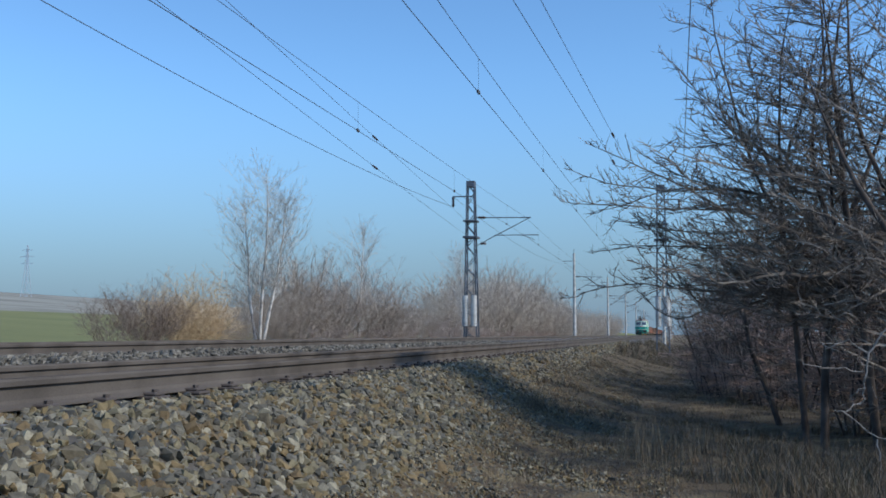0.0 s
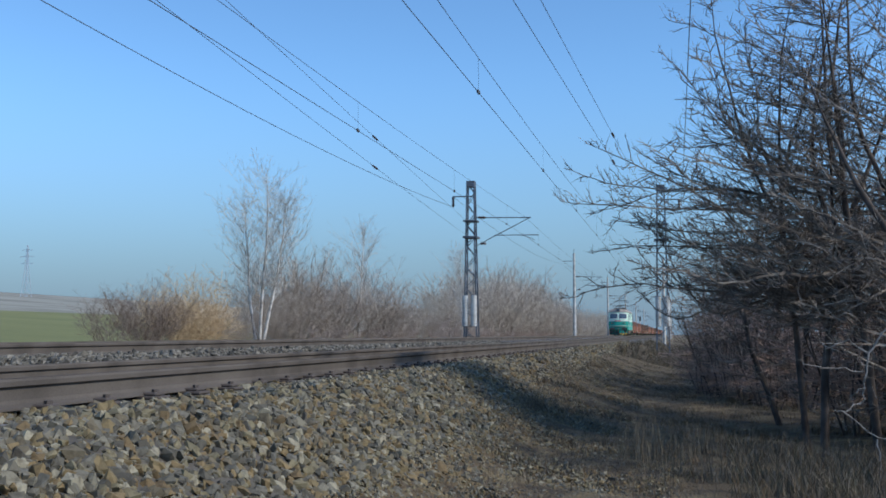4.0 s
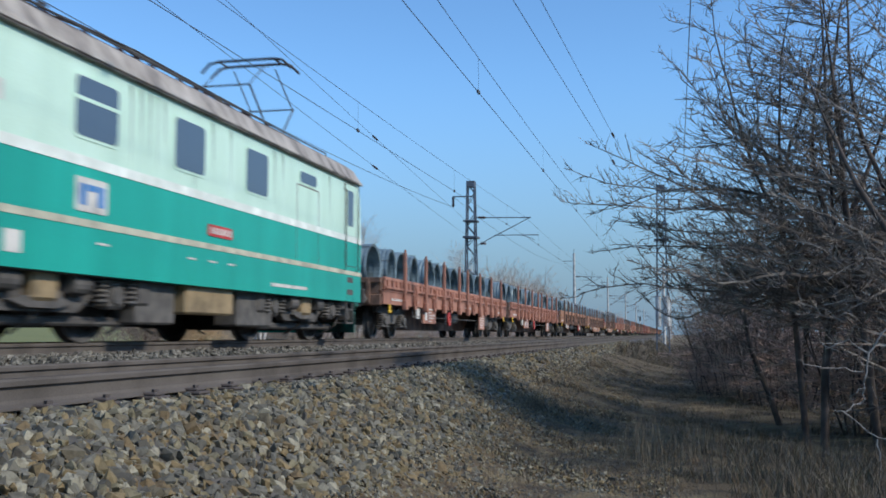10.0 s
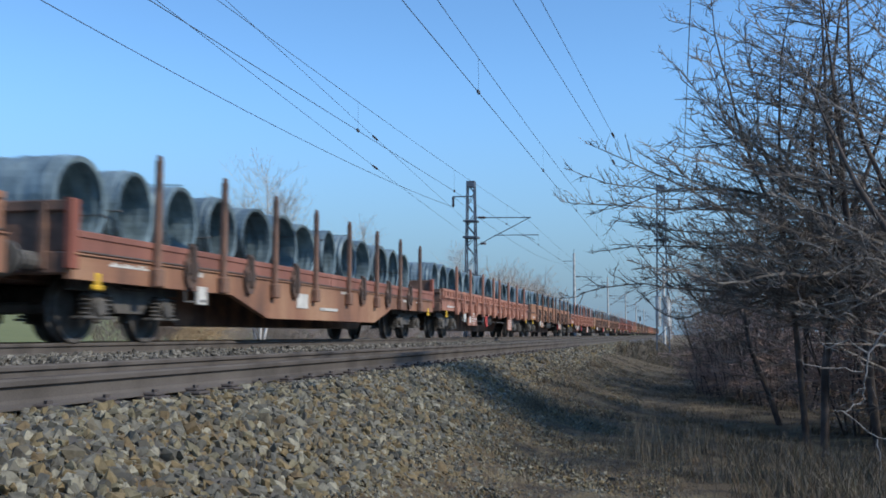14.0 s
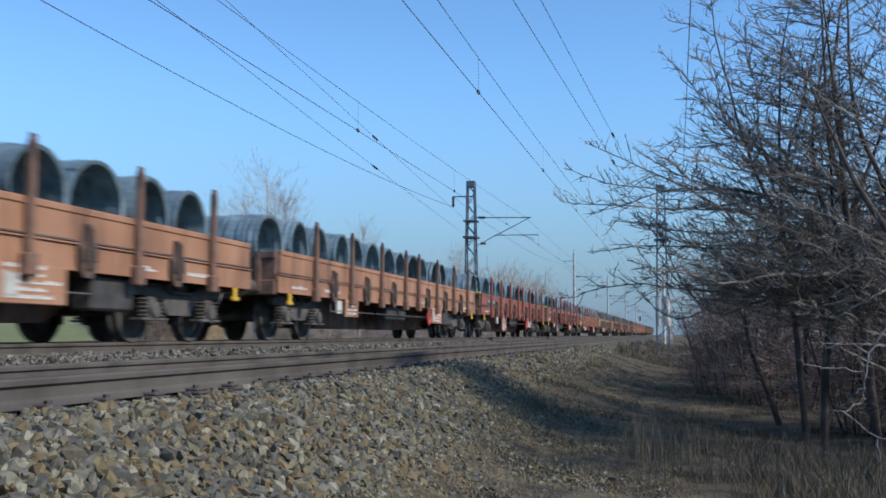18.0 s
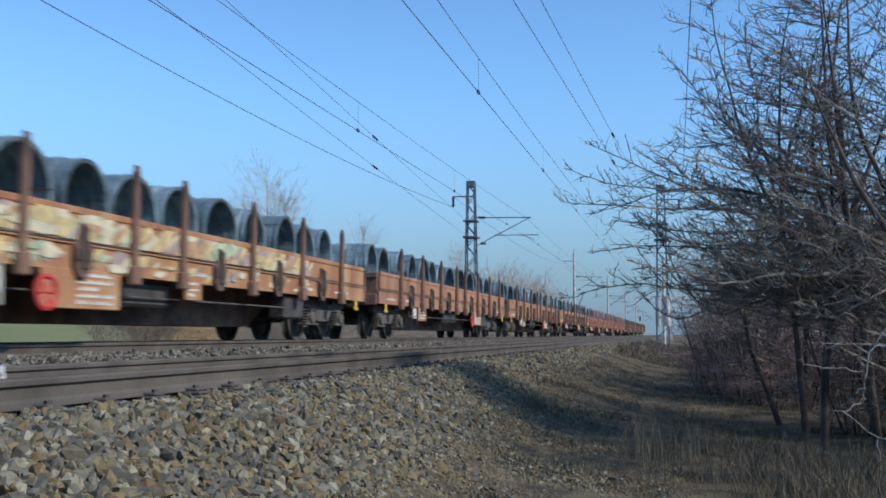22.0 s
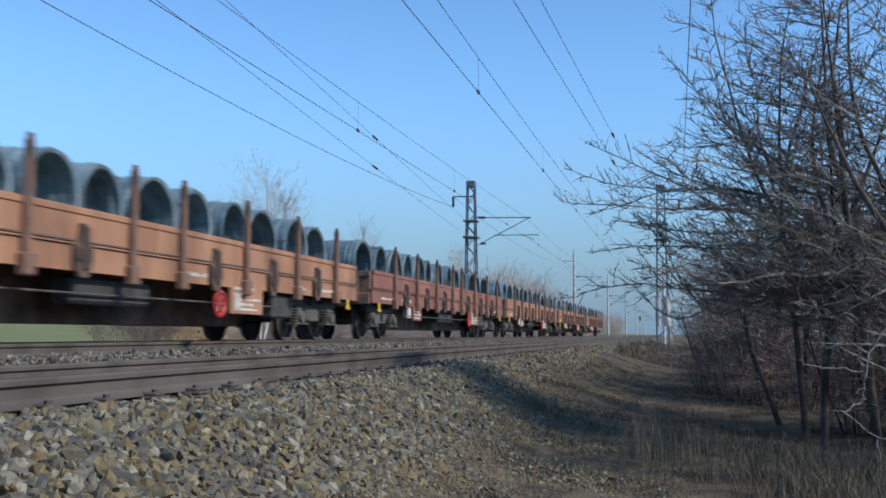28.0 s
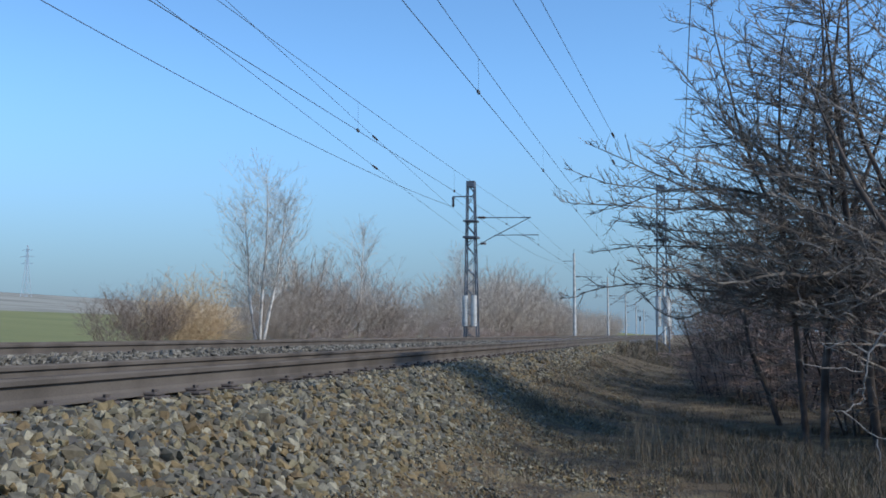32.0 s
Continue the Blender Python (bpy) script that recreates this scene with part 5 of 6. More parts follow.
        for q in range(13):
            y = (-2.75, -2.5, -2.25, -2.05, -1.85, -1.4, -1.2, -0.9, -0.3, 0.35, 2.2, 2.6, 5.2)[q]
            zb, zt = 2.3 + 0.07 * (q * 5 % 7), 3.42 if not -1.6 < y < -0.6 else 2.47
            part("soot_streak", Shape().prism([(y - 0.035, zt), (y + 0.035, zt), (y + 0.02, (zt + zb) / 2), (y, zb), (y - 0.03, (zt + zb) / 2)], *sorted((X - s * 0.02, X + s * 0.002)), "x"), M["mint_stain"], lo)
        plate("window_bar", -4.07, -3.08, 2.95, 3.0, "mint", 0.022)
        em = plate("emblem", -4.0, -3.3, 1.6, 2.02, "white", 0.012, label="white square emblem with blue blocks")
        for a, b, c, d in ((-3.92, -3.78, 1.68, 1.94), (-3.52, -3.38, 1.68, 1.94), (-3.75, -3.55, 1.86, 1.94)):
            plate("emblem_block", a, b, c, d, "blue", 0.018, em, r=0.01)
        plate("side_plate", -0.45, 0.42, 1.63, 1.81, "red", 0.014)
        for k in range(6):
            plate("plate_mark", -0.37 + k * 0.13, -0.29 + k * 0.13, 1.67, 1.77, "white", 0.02, r=0.005)
        plate("lettering_bar", 2.1, 3.9, 0.97, 1.03, "white", 0.006, r=0.01)
        plate("panel_seam", 3.3, 3.32, 1.52, 2.98, "roof", 0.004, r=0.005)
        plate("panel_seam", 4.5, 4.52, 1.52, 2.98, "roof", 0.004, r=0.005)
        plate("panel_seam", 3.3, 4.52, 2.97, 2.99, "roof", 0.004, r=0.005)
        for q in (-3.5, -1.1, -0.4, 0.3):
            plate("lettering_bar", q, q + 0.28, 1.22, 1.25, "white", 0.006, r=0.005)
        plate("lettering_bar", -5.3, -5.0, 1.0, 1.25, "white", 0.006, r=0.01)
        plate("notice", -5.75, -5.4, 2.62, 2.85, "white", 0.006, r=0.01)
        part("underframe_box", Shape().box(*sorted((s * 0.9, s * 1.38)), -0.9, 0.75, 0.42, 0.92, 0.03), M["tan"], lo, "tan equipment box")
        for y0, y1 in ((-2.2, -1.1), (1.1, 2.6)):
            part("underframe_box", Shape().box(*sorted((s * 0.85, s * 1.3)), y0, y1, 0.25, 0.92, 0.03), M["black"], lo)
        part("gutter", Shape().box(*sorted((X - s * 0.02, X + s * 0.05)), -7.0, 7.0, 3.48, 3.53, 0.01), M["roof"], lo)
    part("underframe", Shape().box(-1.2, 1.2, -7.2, 7.2, 0.7, 0.95, 0.03), M["black"], lo)
    for y in (-4.3, 4.3):
        bg = bogie(lo, y, 3.2, 0.625, "bogie")
        for q in (-0.75, 0.75):
            part("traction_motor", Shape().box(-0.7, 0.7, y + q - 0.5, y + q + 0.5, 0.2, 0.85, 0.08), M["grime"], bg)
        for s in (-1, 1):
            part("brake_rigging", Shape().box(*sorted((s * 0.9, s * 1.04)), y - 2.3, y + 2.3, 0.22, 0.34, 0.03), M["grime"], bg)
            xa, xb = s * 1.06, s * 1.2
            part("frame_plate", Shape().prism([(y - 2.35, 0.62), (y - 2.3, 0.86), (y + 2.3, 0.86), (y + 2.35, 0.62), (y + 1.95, 0.56), (y + 1.15, 0.58), (y + 0.85, 0.38), (y - 0.85, 0.38), (y - 1.15, 0.58), (y - 1.95, 0.56)], *sorted((xa, xb)), "x"), M["grime"], bg)
            for q in (-1.6, 1.6):
                part("axle_box", Shape().box(*sorted((xa, s * 1.3)), y + q - 0.2, y + q + 0.2, 0.44, 0.84, 0.04).lathe([(0, 0.0), (0.13, 0), (0.16, -0.06 * s)], 14, "x", (s * 1.34, y + q, 0.63)), M["black"], bg)
                for o in (-0.36, 0.36):
                    sp = Shape()
                    for k in range(5):
                        sp.lathe([(0.06, 0.0), (0.1, 0.03), (0.06, 0.06)], 10, "z", (s * 1.28, y + q + o, 0.5 + k * 0.065))
                    part("spring", sp, M["black"], bg)
                part("brake_cylinder", Shape().lathe([(0, -0.2), (0.11, -0.2), (0.13, -0.16), (0.13, 0.16), (0.11, 0.2), (0, 0.2)], 14, "y", (s * 1.27, y + q * 0.45, 0.72)), M["grime"], bg)
            for q, w in ((-2.25, 0.36), (2.25, 0.36), (0, 0.5)):
                part("sand_box", Shape().box(*sorted((s * 1.1, s * 1.34)), y + q - w / 2, y + q + w / 2, 0.5, 0.92, 0.04), M["grime"] if q else M["tan"], bg)
                part("sand_pipe", Shape().tube([(s * 1.22, y + q, 0.5), (s * 1.15, y + q * 0.97, 0.3), (s * 0.85, y + q * 0.93, 0.12)], 0.022, 6), M["black"], bg)
            part("leaf_spring", Shape().prism([(y - 0.62, 0.5), (y - 0.3, 0.42), (y + 0.3, 0.42), (y + 0.62, 0.5), (y + 0.3, 0.56), (y - 0.3, 0.56)], *sorted((s * 1.2, s * 1.3)), "x"), M["black"], bg)
            part("air_pipe", Shape().tube([(s * 1.36, y - 2.2, 0.9), (s * 1.38, y - 1.0, 0.84), (s * 1.38, y + 1.0, 0.84), (s * 1.36, y + 2.2, 0.9)], 0.02, 6), M["black"], bg)
    pantograph(lo, -4.7, False)
    pantograph(lo, 4.4, True)
    for y0, y1, w, h in ((-3.3, -1.2, 0.8, 4.13), (-0.9, 1.2, 0.75, 4.1), (1.5, 3.0, 0.7, 4.15), (5.6, 6.6, 0.7, 4.08)):
        part("roof_box", Shape().box(-w, w, y0, y1, 3.9, h + 0.05, 0.05), M["black"], lo)
    for s in (-1, 1):
        part("roof_walkway", Shape().box(*sorted((s * 0.85, s * 1.15)), -6.2, 6.2, 3.9, 3.95, 0.01), M["roof"], lo)
    part("roof_conductor", Shape().tube([(0.5, -4.0, 4.25), (0.5, -2, 4.4), (0.45, 1, 4.4), (0.5, 3.5, 4.25)], 0.02, 6), M["black"], lo)
    for y in (-3, -1, 1, 3):
        part("insulator", Shape().lathe([(0, 0), (0.07, 0.0), (0.1, 0.05), (0.06, 0.1), (0.1, 0.15), (0.06, 0.2), (0.1, 0.25), (0, 0.3)], 10, "z", (0.5, y, 4.08)), M["insulator"], lo)
    for s in (-1, 1):
        part("roof_conductor", Shape().tube([(s * 0.78, -3.9, 4.2), (s * 0.78, -1.5, 4.28), (s * 0.78, 1.2, 4.24), (s * 0.78, 3.6, 4.22)], 0.016, 6), M["soot"], lo)
        for k in range(9):
            part("insulator", Shape().lathe([(0, 0), (0.05, 0.0), (0.075, 0.04), (0.045, 0.08), (0.075, 0.12), (0.045, 0.16), (0.06, 0.2), (0, 0.22)], 8, "z", (s * 0.78, -3.7 + k * 0.9, 4.0)), M["insulator"], lo)
        part("roof_rail", Shape().tube([(s * 1.12, -5.9, 3.96), (s * 1.12, -5.9, 4.03), (s * 1.12, 5.9, 4.03), (s * 1.12, 5.9, 3.96)], 0.014, 6), M["soot"], lo)
    part("aerial", Shape().tube([(0.3, -6.3, 3.9), (0.3, -6.3, 4.5)], 0.03, 6), M["black"], lo)
    return lo


# -- wagons
HALF = 9.35


def stake_mesh(mt, top=2.42, low=0.86):
    return Shape().box(0, 0.08, -0.055, 0.055, low, top - 0.03, 0.012).box(0.02, 0.07, -0.05, 0.05, top - 0.04, top + 0.04, 0.01).box(-0.02, 0.11, -0.1, 0.1, low - 0.1, low + 0.16, 0.02).mesh("stake", mt)


def letters(x0, x1, y0, y1, z0, z1, rng):
    """A line of writing too small to read: one bar with an uneven upper edge."""
    base, y, top = z0 + 0.4 * (z1 - z0), y0, []
    while y < y1:
        w = rng.uniform(0.045, 0.09)
        h = z1 - rng.choice((0, 0, 0.012)) if rng.random() > 0.16 else base + 0.002
        top += [(y, base), (y + 0.003, h), (y + w - 0.003, h), (y + w, base)]
        y += w + rng.uniform(0.018, 0.03)
    return Shape().prism([(y0 - 0.002, z0)] + top + [(top[-1][0] + 0.002, z0)], x0, x1, "x")


SPRAY = [material("spray_" + n, c, 0.6, fine=40, coarse=5, bump=0.02) for n, c in (("green", (0.44, 0.5, 0.33)), ("mauve", (0.42, 0.3, 0.26)), ("yellow", (0.6, 0.46, 0.22)), ("cream", (0.62, 0.55, 0.38)), ("ochre", (0.48, 0.29, 0.15)))]
# panels below the sill (middle, width, lower edge) and the brake wheel's place
SPEC = {"rib": (((-4.5, 1.55, 0.43), (3.8, 1.0, 0.3)), -1.95), "plain": (((3.3, 1.3, 0.45), (-5.0, 0.9, 0.5)), 2.2), "fresh": (((-4.2, 1.15, 0.27), (3.35, 1.3, 0.45)), 2.15),
        "worn": (((-2.2, 1.7, 0.42), (0.75, 0.5, 0.62), (-4.25, 1.05, 0.42)), -2.97), "tail": (((-4.0, 2.0, 0.45), (2.2, 0.8, 0.5)), None), "belly": ((), None), "low": ((), None)}


def flat_wagon(style, mt, label, seed):
    rng = random.Random(seed)
    w = thing("flat_wagon", label, "freight wagon", "train wagons")
    part("floor", Shape().box(-1.36, 1.36, -HALF, HALF, 1.06, 1.12), M["grime"], w)
    for x in (-0.55, 0.55):
        part("bearer", Shape().box(x - 0.08, x + 0.08, -HALF + 0.15, HALF - 0.15, 1.12, 1.25, 0.01), M["tan"], w, "timber bearer under the coils")
    # the sill's lighter brown makes up for haze in the gloom underneath
    part("centre_sill", Shape().prism([(-HALF, 1.06), (HALF, 1.06), (HALF, 0.8), (6.0, 0.8), (4.9, 0.26), (-4.9, 0.26), (-6.0, 0.8), (-HALF, 0.8)], -0.45, 0.45, "x"), PAINTS["stake"], w)
    top = {"low": 1.38, "rib": 1.56}.get(style, 1.66)
    seam = 1.1 if style == "low" else 1.22
    stake = stake_mesh(mt if mt is PAINTS["red"] or style == "rib" else PAINTS["stake"], 2.33 if style != "low" else 2.57)
    hinge = Shape().prism([(-0.17, 0.92), (-0.19, 1.0), (-0.19, 1.18), (-0.12, 1.24), (-0.06, 1.4), (-0.06, 1.46), (0.06, 1.46), (0.06, 1.4), (0.12, 1.24), (0.19, 1.18), (0.19, 1.0), (0.17, 0.92), (0.09, 0.8), (-0.09, 0.8)], 0, 0.06, "x").box(0.05, 0.11, -0.045, 0.045, 0.9, 1.42, 0.012).box(0.05, 0.09, -0.16, -0.09, 1.0, 1.16, 0.01).box(0.05, 0.09, 0.09, 0.16, 1.0, 1.16, 0.01).mesh("hinge_bracket", mt if style == "rib" else PAINTS["bracket"])
    pos = [-8.05, -5.7, -3.49, -1.1, 0.28, 2.8, 5.17, 7.52] if style == "worn" else [-7.4, -5.27, -3.13, -1.0, 1.13, 3.27, 5.4, 7.5] if style == "low" else [-7.52, -5.2, -2.83, -0.55, 0.85, 3.13, 5.5, 7.75]
    fishbelly = style in ("belly", "low")
    for s in (-1, 1):
        X = s * 1.37
        if fishbelly:
            poly = [(-HALF, seam - 0.02), (HALF, seam - 0.02), (HALF, 0.78), (4.8, 0.76), (3.3, 0.4), (-3.3, 0.4), (-4.8, 0.76), (-HALF, 0.78)]
        else:
            poly = [(-HALF, seam - 0.02), (HALF, seam - 0.02), (HALF, 0.88), (-HALF, 0.88)]
        part("side_sill", Shape().prism(poly, *sorted((X - s * 0.08, X + s * 0.02)), "x"), mt, w)
        part("sill_flange", Shape().box(*sorted((X - s * 0.1, X + s * 0.05)), -HALF, HALF, seam - 0.02, seam), mt, w)
        edges = [-HALF + 0.05] + [(a + b) / 2 for a, b in zip(pos[1::2], pos[2::2])] + [HALF - 0.05]
        for a, b in zip(edges[:-1], edges[1:]):
            fl = Shape().box(*sorted((X - s * 0.03, X + s * 0.03)), a + 0.02, b - 0.02, seam + 0.015, top - 0.06, 0.008)
            fl.box(*sorted((X - s * 0.05, X + s * 0.05)), a + 0.02, b - 0.02, top - 0.09, top, 0.012)
            f = part("side_flap", fl, PAINTS["dark"] if style == "low" else mt, w)
            if style == "rib":
                rb = Shape()
                k = a + 0.25
                while k < b - 0.1:
                    rb.box(*sorted((X + s * 0.025, X + s * 0.075)), k - 0.05, k + 0.05, top - 0.24, top - 0.07)
                    k += 0.42
                rb.box(*sorted((X + s * 0.025, X + s * 0.07)), a + 0.05, b - 0.05, 1.27, 1.32)
                part("stiffener_ribs", rb, mt, f)
            else:
                part("plank_seam", Shape().box(*sorted((X + s * 0.028, X + s * 0.034)), a + 0.04, b - 0.04, seam + 0.018, seam + 0.036), M["black"], f)
        for y in pos:
            part("stake", stake, None, w, m=pose(X + s * 0.045, y, 0, 0, 0, 0 if s > 0 else 180))
        for a, b in list(zip(pos[:3], pos[1:4])) + list(zip(pos[4:], pos[5:])):
            part("hinge_bracket", hinge, None, w, m=pose(X + s * 0.03, (a + b) / 2, 0, 0, 0, 0 if s > 0 else 180))
        # markings
        for y0, y1, z0, z1 in [(-8.6, -7.6, 0.97, 1.04), (-6.6, -5.9, 0.97, 1.06), (0.9, 1.5, 0.98, 1.05), (5.6, 6.0, 0.97, 1.05), (7.2, 7.9, 0.97, 1.04)]:
            y0 += rng.uniform(-0.3, 0.3)
            y1 += rng.uniform(-0.3, 0.3)
            part("marking", letters(*sorted((X + s * 0.02, X + s * 0.026)), y0, max(y1, y0 + 0.3), z0 + 0.012, z1, rng), M["white"], w)
        panels, brake = SPEC[style if mt is not PAINTS["red"] else "fresh"]
        for y, ww, zb in panels:
            bx = part("sign_panel", Shape().box(*sorted((X - s * 0.03, X + s * 0.03)), y - ww / 2, y + ww / 2, zb, 0.9, 0.01), PAINTS["silver"] if y == -4.25 else mt, w, "weathered grey sign panel" if y == -4.25 else "")
            rows = int((0.9 - zb) / 0.09) if y != -4.25 else 0
            for k in range(rows):
                part("marking", letters(*sorted((X + s * 0.03, X + s * 0.036)), y - ww * (0.08 if ww > 1.3 else 0.4), y + ww * rng.uniform(0.1, 0.42), zb + 0.06 + k * 0.085, zb + 0.105 + k * 0.085, rng), M["white"], bx)
            if ww > 1.1 and style != "worn":
                part("marking", Shape().box(*sorted((X + s * 0.03, X + s * 0.036)), y - ww * 0.4, y - ww * 0.22, zb + 0.1, zb + 0.32), M["white"], bx)
        if brake is not None:
            bw = part("brake_wheel", Shape().lathe([(0.18, 0.0), (0.22, 0.03), (0.22, 0.06), (0.18, 0.07), (0.15, 0.03), (0.18, 0.0)], 18, "x", (X, brake, 0.6)), M["red"], w, "red hand brake wheel")
            for q in range(3):
                t = q * math.pi / 3
                part("spoke", Shape().tube([(X + s * 0.03, brake - 0.18 * math.cos(t), 0.6 - 0.18 * math.sin(t)), (X + s * 0.03, brake + 0.18 * math.cos(t), 0.6 + 0.18 * math.sin(t))], 0.022, 6), M["red"], bw)
        if not fishbelly:
            part("brake_gear", Shape().box(*sorted((s * 0.9, s * 1.2)), -1.6, 0.4, 0.5, 0.85, 0.04), M["soot"], w)
            part("tool_box", Shape().box(*sorted((s * 0.95, s * 1.28)), 4.7, 5.7, 0.42, 0.86, 0.03), M["soot"], w)
            part("brake_rod", Shape().tube([(s * 1.25, -5.6, 0.62), (s * 1.25, 5.6, 0.62)], 0.016, 6), M["grime"], w)
        else:
            part("marking", Shape().box(*sorted((X + s * 0.03, X + s * 0.036)), -0.6, 0.5, 0.6, 0.66), M["white"], w)
            part("marking", Shape().box(*sorted((X + s * 0.03, X + s * 0.036)), -1.9, -1.3, 0.62, 0.9), M["white"], w)
        ty = -3.95 if style == "worn" else -5.9
        tg = part("load_tag", Shape().box(*sorted((X - s * 0.02, X + s * 0.045)), ty - 0.15, ty + 0.15, 0.56, 0.84, 0.01), M["white"], w, "white load tag")
        part("marking", Shape().box(*sorted((X + s * 0.045, X + s * 0.05)), ty - 0.08, ty + 0.08, 0.6, 0.64), M["grime"], tg)
        for y in (-8.78, 8.72):
            part("yellow_handle", Shape().box(*sorted((X, X + s * 0.04)), y - 0.06, y + 0.06, 0.7, 0.88, 0.02).box(*sorted((X, X + s * 0.05)), y - 0.12, y + 0.12, 0.66, 0.73, 0.02), M["yellow"], w, "yellow brake handle")
        part("brake_hanger", Shape().tube([(X, -6.4, 0.9), (X, -6.4, 0.6), (X, -5.9, 0.6), (X, -5.9, 0.9)], 0.02, 6), M["black"], w)
        if mt is PAINTS["worn"] and s > 0:
            for k in range(280):
                low = k % 3 == 2                       # one in three runs over the sill
                y = -8.9 + 14.5 * rng.random()
                z, z0, z1 = (rng.uniform(0.95, 1.15), 0.9, 1.19) if low else (rng.uniform(1.27, 1.56), 1.255, 1.59)
                hy, hz = (rng.uniform(0.05, 0.26), rng.uniform(0.02, 0.13)) if low else (rng.uniform(0.08, 0.34), rng.uniform(0.06, 0.3))
                out = [(y + hy * rng.uniform(0.5, 1.1) * math.cos(q * 0.7854) + hz * math.sin(q * 0.7854), min(z1, max(z0, z + hz * rng.uniform(0.6, 1.1) * math.sin(q * 0.7854)))) for q in range(8)]
                base = X + (0.021 if low else 0.031)
                part("paint_patch", Shape().prism(out, base, base + 0.003 + k * 0.0001, "x"), SPRAY[rng.choice((0, 1, 2, 2, 3, 3, 4))], w, "sprayed paint patch")
    for e in (-1, 1):
        if mt is PAINTS["red"]:
            for x in (-1.3, 1.3):
                part("corner_marker", Shape().box(x - 0.08, x + 0.08, e * HALF - 0.1, e * HALF + 0.06, top - 0.02, top + 0.06, 0.02), M["yellow"], w)
            part("lettering_panel", Shape().box(*sorted((e * 1.398, e * 1.404)), -8.2, -6.4, 1.2, 1.48), M["grime"], w)
            for k in range(4):
                part("marking", Shape().box(*sorted((e * 1.404, e * 1.41)), -8.0 + k * 0.4, -7.8 + k * 0.4, 1.36, 1.44), M["white"], w)
        etop = 1.76 if style == "low" else top
        # ends in a darker brown than the sides
        part("end_wall", Shape().box(-1.33, 1.33, *sorted((e * (HALF - 0.08), e * HALF)), 1.12, etop - 0.02, 0.01).box(-1.33, 1.33, *sorted((e * HALF, e * (HALF + 0.05))), etop - 0.15, etop - 0.02, 0.01), PAINTS["stake"], w)
        if style == "low":
            for x in (-1.36, 1.36):
                part("corner_post", Shape().box(x - 0.05, x + 0.05, *sorted((e * (HALF - 0.12), e * (HALF + 0.06))), 0.9, etop, 0.01), PAINTS["red"], w, "red corner post")
        part("headstock", Shape().box(-1.33, 1.33, *sorted((e * (HALF - 0.15), e * (HALF + 0.03))), 0.84, 1.12, 0.02), PAINTS["stake"], w)
        for x in (-1.0, -0.35, 0.35, 1.0):
            part("end_post", Shape().box(x - 0.05, x + 0.05, *sorted((e * HALF, e * (HALF + 0.07))), 0.9, etop - 0.05, 0.01), PAINTS["stake"], w)
        for s in (-1, 1):
            b = part("buffer", Shape().lathe([(0.1, 0), (0.12, 0.02), (0.12, 0.3), (0.08, 0.31), (0.08, 0.55), (0, 0.55)], 12, "y"), M["black"], w, m=pose(s * 0.875, e * (HALF + 0.02), 1.0, 0, 0, 0 if e > 0 else 180))
            part("buffer_head", Shape().lathe([(0, 0.53), (0.22, 0.54), (0.22, 0.57), (0, 0.6)], 16, "y"), M["black"], b)
        part("coupling", Shape().tube([(0, e * HALF, 1.0), (0, e * (HALF + 0.6), 0.9)], 0.045, 6), M["black"], w)
        part("brake_hose", Shape().tube([(0.3, e * (HALF + 0.02), 0.9), (0.32, e * (HALF + 0.3), 0.6), (0.3, e * (HALF + 0.55), 0.7)], 0.025, 6), M["black"], w)
        bogie(w, e * 7.43, 1.8, 0.46)
    return w


def coil_mesh(seed, n=32, m=28):
    """A bundle of steel wire rings, hollow, its axis across the wagon."""
    rng = random.Random(seed)
    L, R, r = 1.72, 0.635, 0.538
    prof = []
    for k in range(m + 1):
        prof.append((R - 0.02 - 0.02 * abs(2 * k / m - 1) ** 4 + rng.uniform(-0.012, 0.012) + (0.008 if k % 2 else -0.008), -L / 2 + L * k / m))
    for k in range(22, -1, -1):         # ragged loops inside
        prof.append((r + rng.uniform(-0.012, 0.012) + (0.005 if k % 2 else -0.003), -L / 2 + 0.02 + (L - 0.04) * k / 22))
    prof.append(prof[0])
    sh = Shape()
    vs, fs = [], []
    for i, (a, h) in enumerate(prof):
        jig = rng.uniform(0, 6)
        for k in range(n):
            t = 2 * math.pi * k / n
            q = a * (1 + 0.012 * math.sin(3 * t + jig) + 0.02 * math.sin(t) * (1 if a > 0.53 else 0))
            vs.append((h, q * math.cos(t) * 1.02, q * math.sin(t) * 0.98))
    for i in range(len(prof) - 1):
        fs += [(i * n + k, i * n + (k + 1) % n, (i + 1) * n + (k + 1) % n, (i + 1) * n + k) for k in range(n)]
    sh.add(vs, fs)
    return sh.mesh("wire_coil", M["coil"], False)


loco = locomotive()
STYLES = {
    "rib": ("redbrown", "rib"), "plain": ("orange", "plain"), "belly": ("rust", "belly"), "low": ("rust", "low"), "red": ("red", "plain"), "redrib": ("redbrown", "rib"), "tail": ("orange", "tail"), "worn": ("worn", "worn"), "dark": ("dark", "plain"),
}
WORDS = {"rib": "red-brown flat wagon with ribbed sides, loaded with wire coils", "redrib": "red-brown flat wagon with ribbed sides, loaded with wire coils", "plain": "orange-brown flat wagon with stakes, loaded with wire coils", "tail": "orange-brown last flat wagon with stakes, loaded with coils",
         "belly": "rusty flat wagon with a deep bellied sill, loaded with coils", "low": "rusty flat wagon with low sides and tall stakes", "red": "freshly painted red flat wagon loaded with wire coils",
         "worn": "weathered orange flat wagon with faded graffiti, loaded with coils", "dark": "red-brown flat wagon with smooth sides, loaded with coils"}
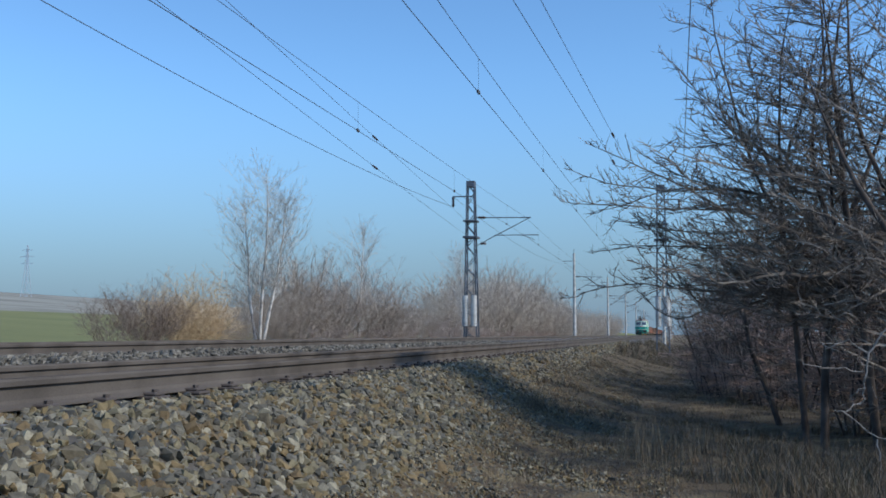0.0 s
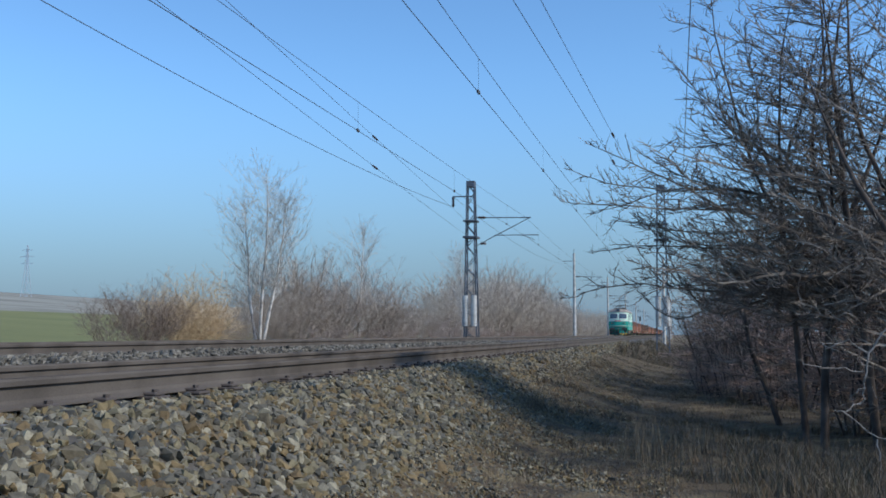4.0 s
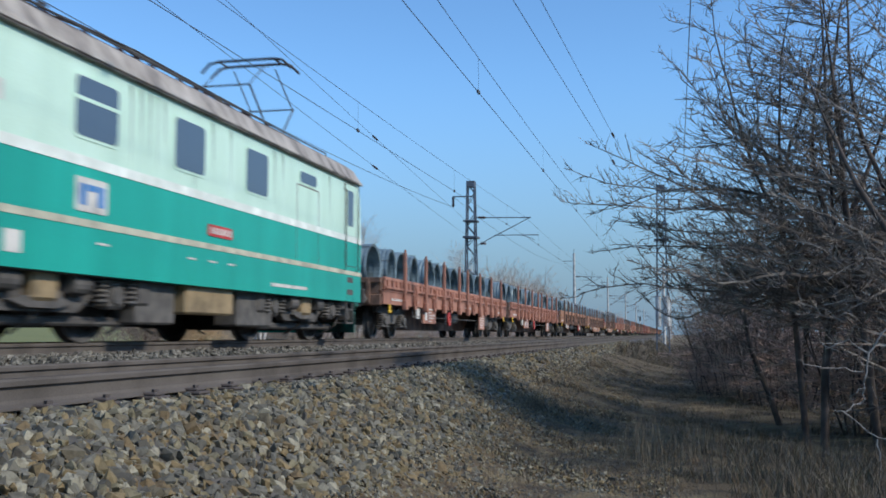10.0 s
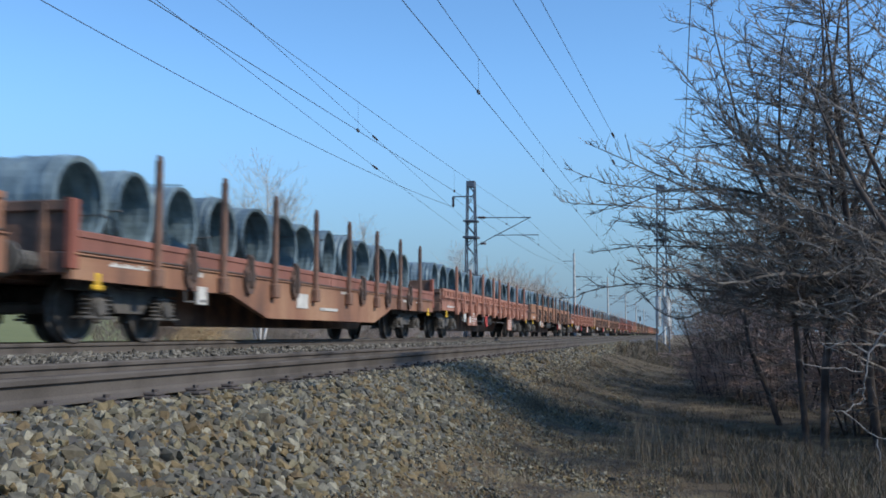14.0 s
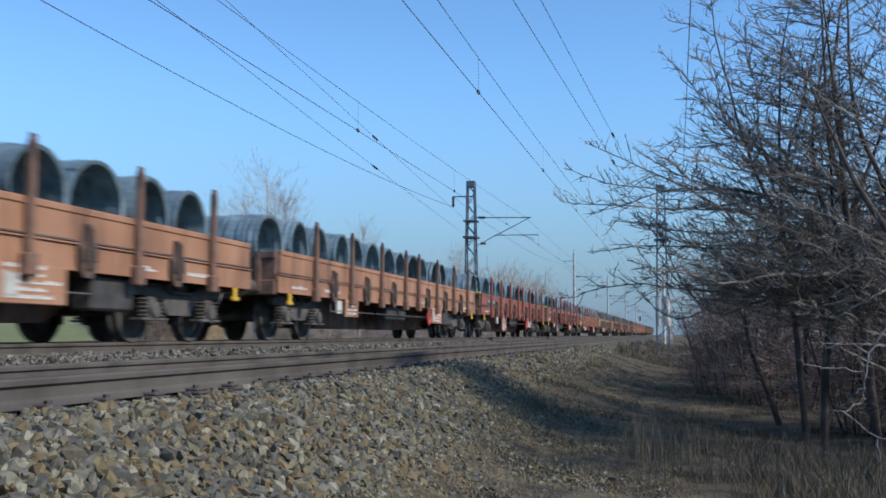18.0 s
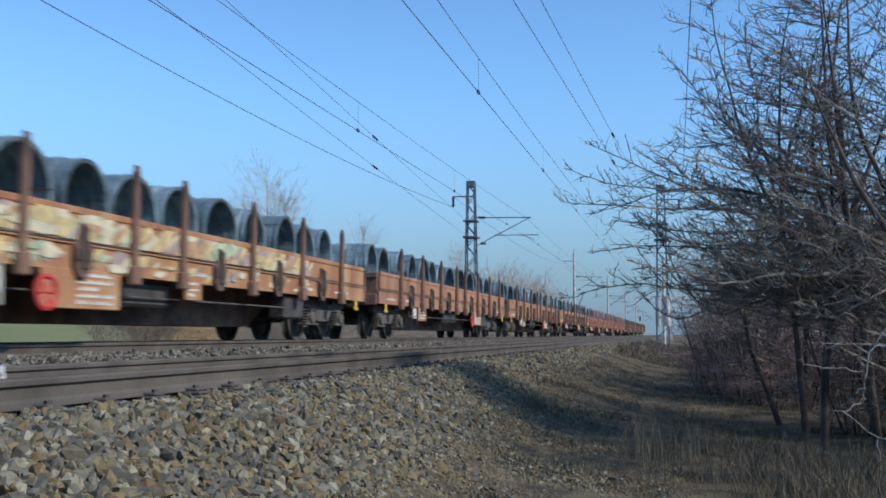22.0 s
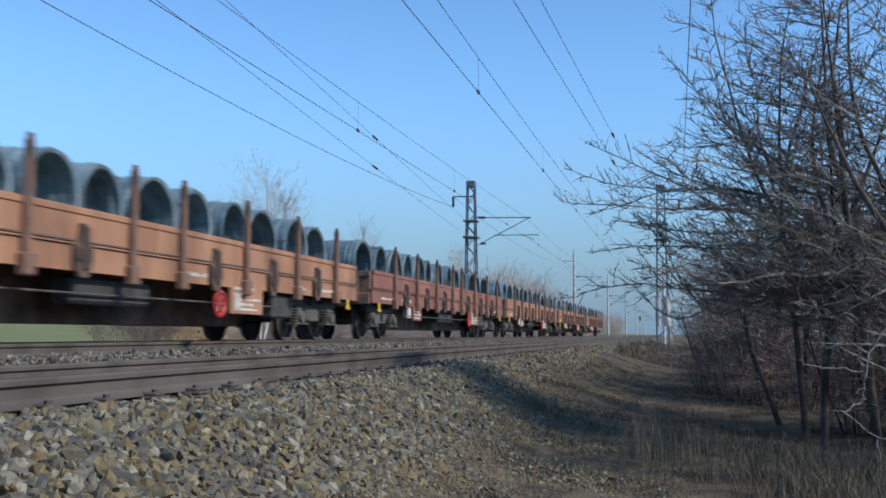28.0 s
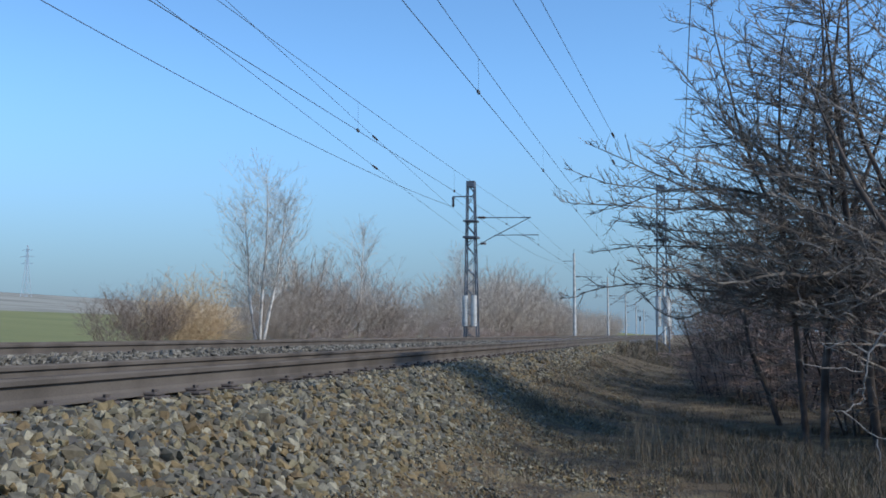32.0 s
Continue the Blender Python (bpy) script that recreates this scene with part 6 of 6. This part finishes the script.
ORDER = ["rib", "rib", "plain", "belly", "low", "rib", "plain", "rib", "plain", "plain", "red", "red", "redrib", "worn", "plain", "plain", "plain", "redrib", "rib", "rib", "plain", "dark", "plain", "plain", "tail"]
models, wagons, coils = {}, [], []
for i, kind in enumerate(ORDER):
    if kind not in models:
        p, st = STYLES[kind]
        models[kind] = flat_wagon(st, PAINTS[p], WORDS[kind], 900 + len(models))
        w = models[kind]
    else:
        w = copy_thing(models[kind], Matrix())
    wagons.append((w, 43.15 + i * 19.95 + (0.3 if kind == "tail" else 0)))

COILS = [coil_mesh(s) for s in range(4)]
STRAP = Shape().tube([(-0.87, 0, 0.5), (-0.872, 0, 0.622), (-0.4, 0, 0.636), (0.4, 0, 0.636), (0.872, 0, 0.622), (0.87, 0, 0.5), (0, 0, 0.49), (-0.87, 0, 0.5)], 0.009, 4).mesh("binding_strap", M["grime"])
rng = random.Random(5)
for i, (w, y) in enumerate(wagons):
    gaps = [rng.choice([0.01, 0.02, 0.04, 0.12, 0.35]) for k in range(12)]
    free = (2 * HALF - 2.1 - 12 * 1.285) / sum(gaps)
    ps = [-HALF + 1.02]
    for g in gaps:
        ps.append(ps[-1] + 1.285 + g * free)
    for p in ps:
        c = thing("wire_coil", "bundle of blue-grey steel wire lying on the wagon", "wire coil", "steel wire coils", mesh=COILS[rng.randrange(4)])
        part("binding_strap", STRAP, None, c)
        coils.append((c, rng.uniform(-0.07, 0.07), y + p, 1.25 + 0.615, rng.uniform(0, 360), rng.uniform(-5, 5)))


# -- a sheet of white plastic that the train's wind blows about
sheet = thing("plastic_sheet", "torn crumpled white plastic sheet blown beside the train", "litter")
rng = random.Random(3)
sh = Shape()
N = 7
for k in range(2):
    for i in range(N):
        for j in range(N):
            u, w = i / (N - 1) - 0.5, j / (N - 1) - 0.5
            sh.v.append((u * (0.15 - 0.08 * w), w * 0.19 + 0.04 * math.sin(6 * u), 0.035 * math.sin(7 * u + 4 * w) + 0.025 * math.sin(11 * w) + 0.006 * k + random.Random(i * 9 + j).uniform(-0.012, 0.012)))
for i in range(N - 1):
    for j in range(N - 1):
        a = i * N + j
        sh.f += [(a, a + 1, a + N + 1, a + N), (N * N + a, N * N + a + N, N * N + a + N + 1, N * N + a + 1)]
for i in range(N - 1):
    for a, b in ((i, i + 1), ((N - 1) * N + i, (N - 1) * N + i + 1), (i * N, i * N + N), (i * N + N - 1, i * N + 2 * N - 1)):
        sh.f.append((a, b, b + N * N, a + N * N))
part("sheet", sh, M["plastic"], sheet, smooth=True)
SHEET = [(t, pose(x, y, z, a, b, c)) for t, x, y, z, a, b, c in (
    (0, -6.30, 15.51, -0.17, 0, 0, 0), (18.4, -6.30, 15.51, -0.17, 0, 0, 0),
    (18.6, -6.30, 15.51, -0.15, 3, -20, 8),
    (18.8, -6.30, 15.70, 0.32, 2, -42, 16),
    (19.0, -6.30, 17.38, 0.59, 42, -26, 40),
    (19.2, -6.30, 19.42, 0.48, 44, -25, 43),
    (19.4, -6.30, 19.49, 0.43, 44, -44, 42),
    (19.6, -6.30, 17.32, 0.10, 85, -28, 69),
    (19.8, -6.30, 15.37, 0.08, 119, -43, 73),
    (20.0, -6.30, 13.38, -0.09, 143, -32, 101),
    (20.2, -6.30, 12.52, 0.03, 182, -52, 118),
    (20.4, -6.30, 11.88, 0.53, 209, -52, 116),
    (20.6, -6.30, 11.57, 0.85, 225, -73, 148),
    (20.8, -6.30, 10.48, 0.76, 262, -70, 152),
    (21.0, -6.30, 9.72, 0.22, 302, -67, 182),
    (21.2, -6.30, 8.78, 0.12, 339, -66, 190),
    (21.4, -6.30, 9.41, 0.28, 362, -70, 188),
    (21.6, -5.86, 8.87, 0.04, 369, -54, 179),
    (21.8, -5.42, 8.38, -0.12, 361, -48, 182),
    (22.0, -4.98, 6.79, -0.07, 381, -49, 188),
    (22.4, -4.88, 3.79, -0.12, 381, -49, 188), (32, -4.88, 3.79, -0.12, 381, -49, 188))]


def motions():
    walk(sheet, SHEET)
    walk(loco, [(t, pose(FAR, 24.27 + travel(t), FZ)) for t in TIMES])
    for w, y in wagons:
        walk(w, [(t, pose(FAR, y + travel(t), FZ)) for t in TIMES])
    for c, x, y, z, roll, yaw in coils:
        walk(c, [(t, pose(FAR + x, y + travel(t), FZ + z, roll, 0, yaw)) for t in TIMES])


motions()
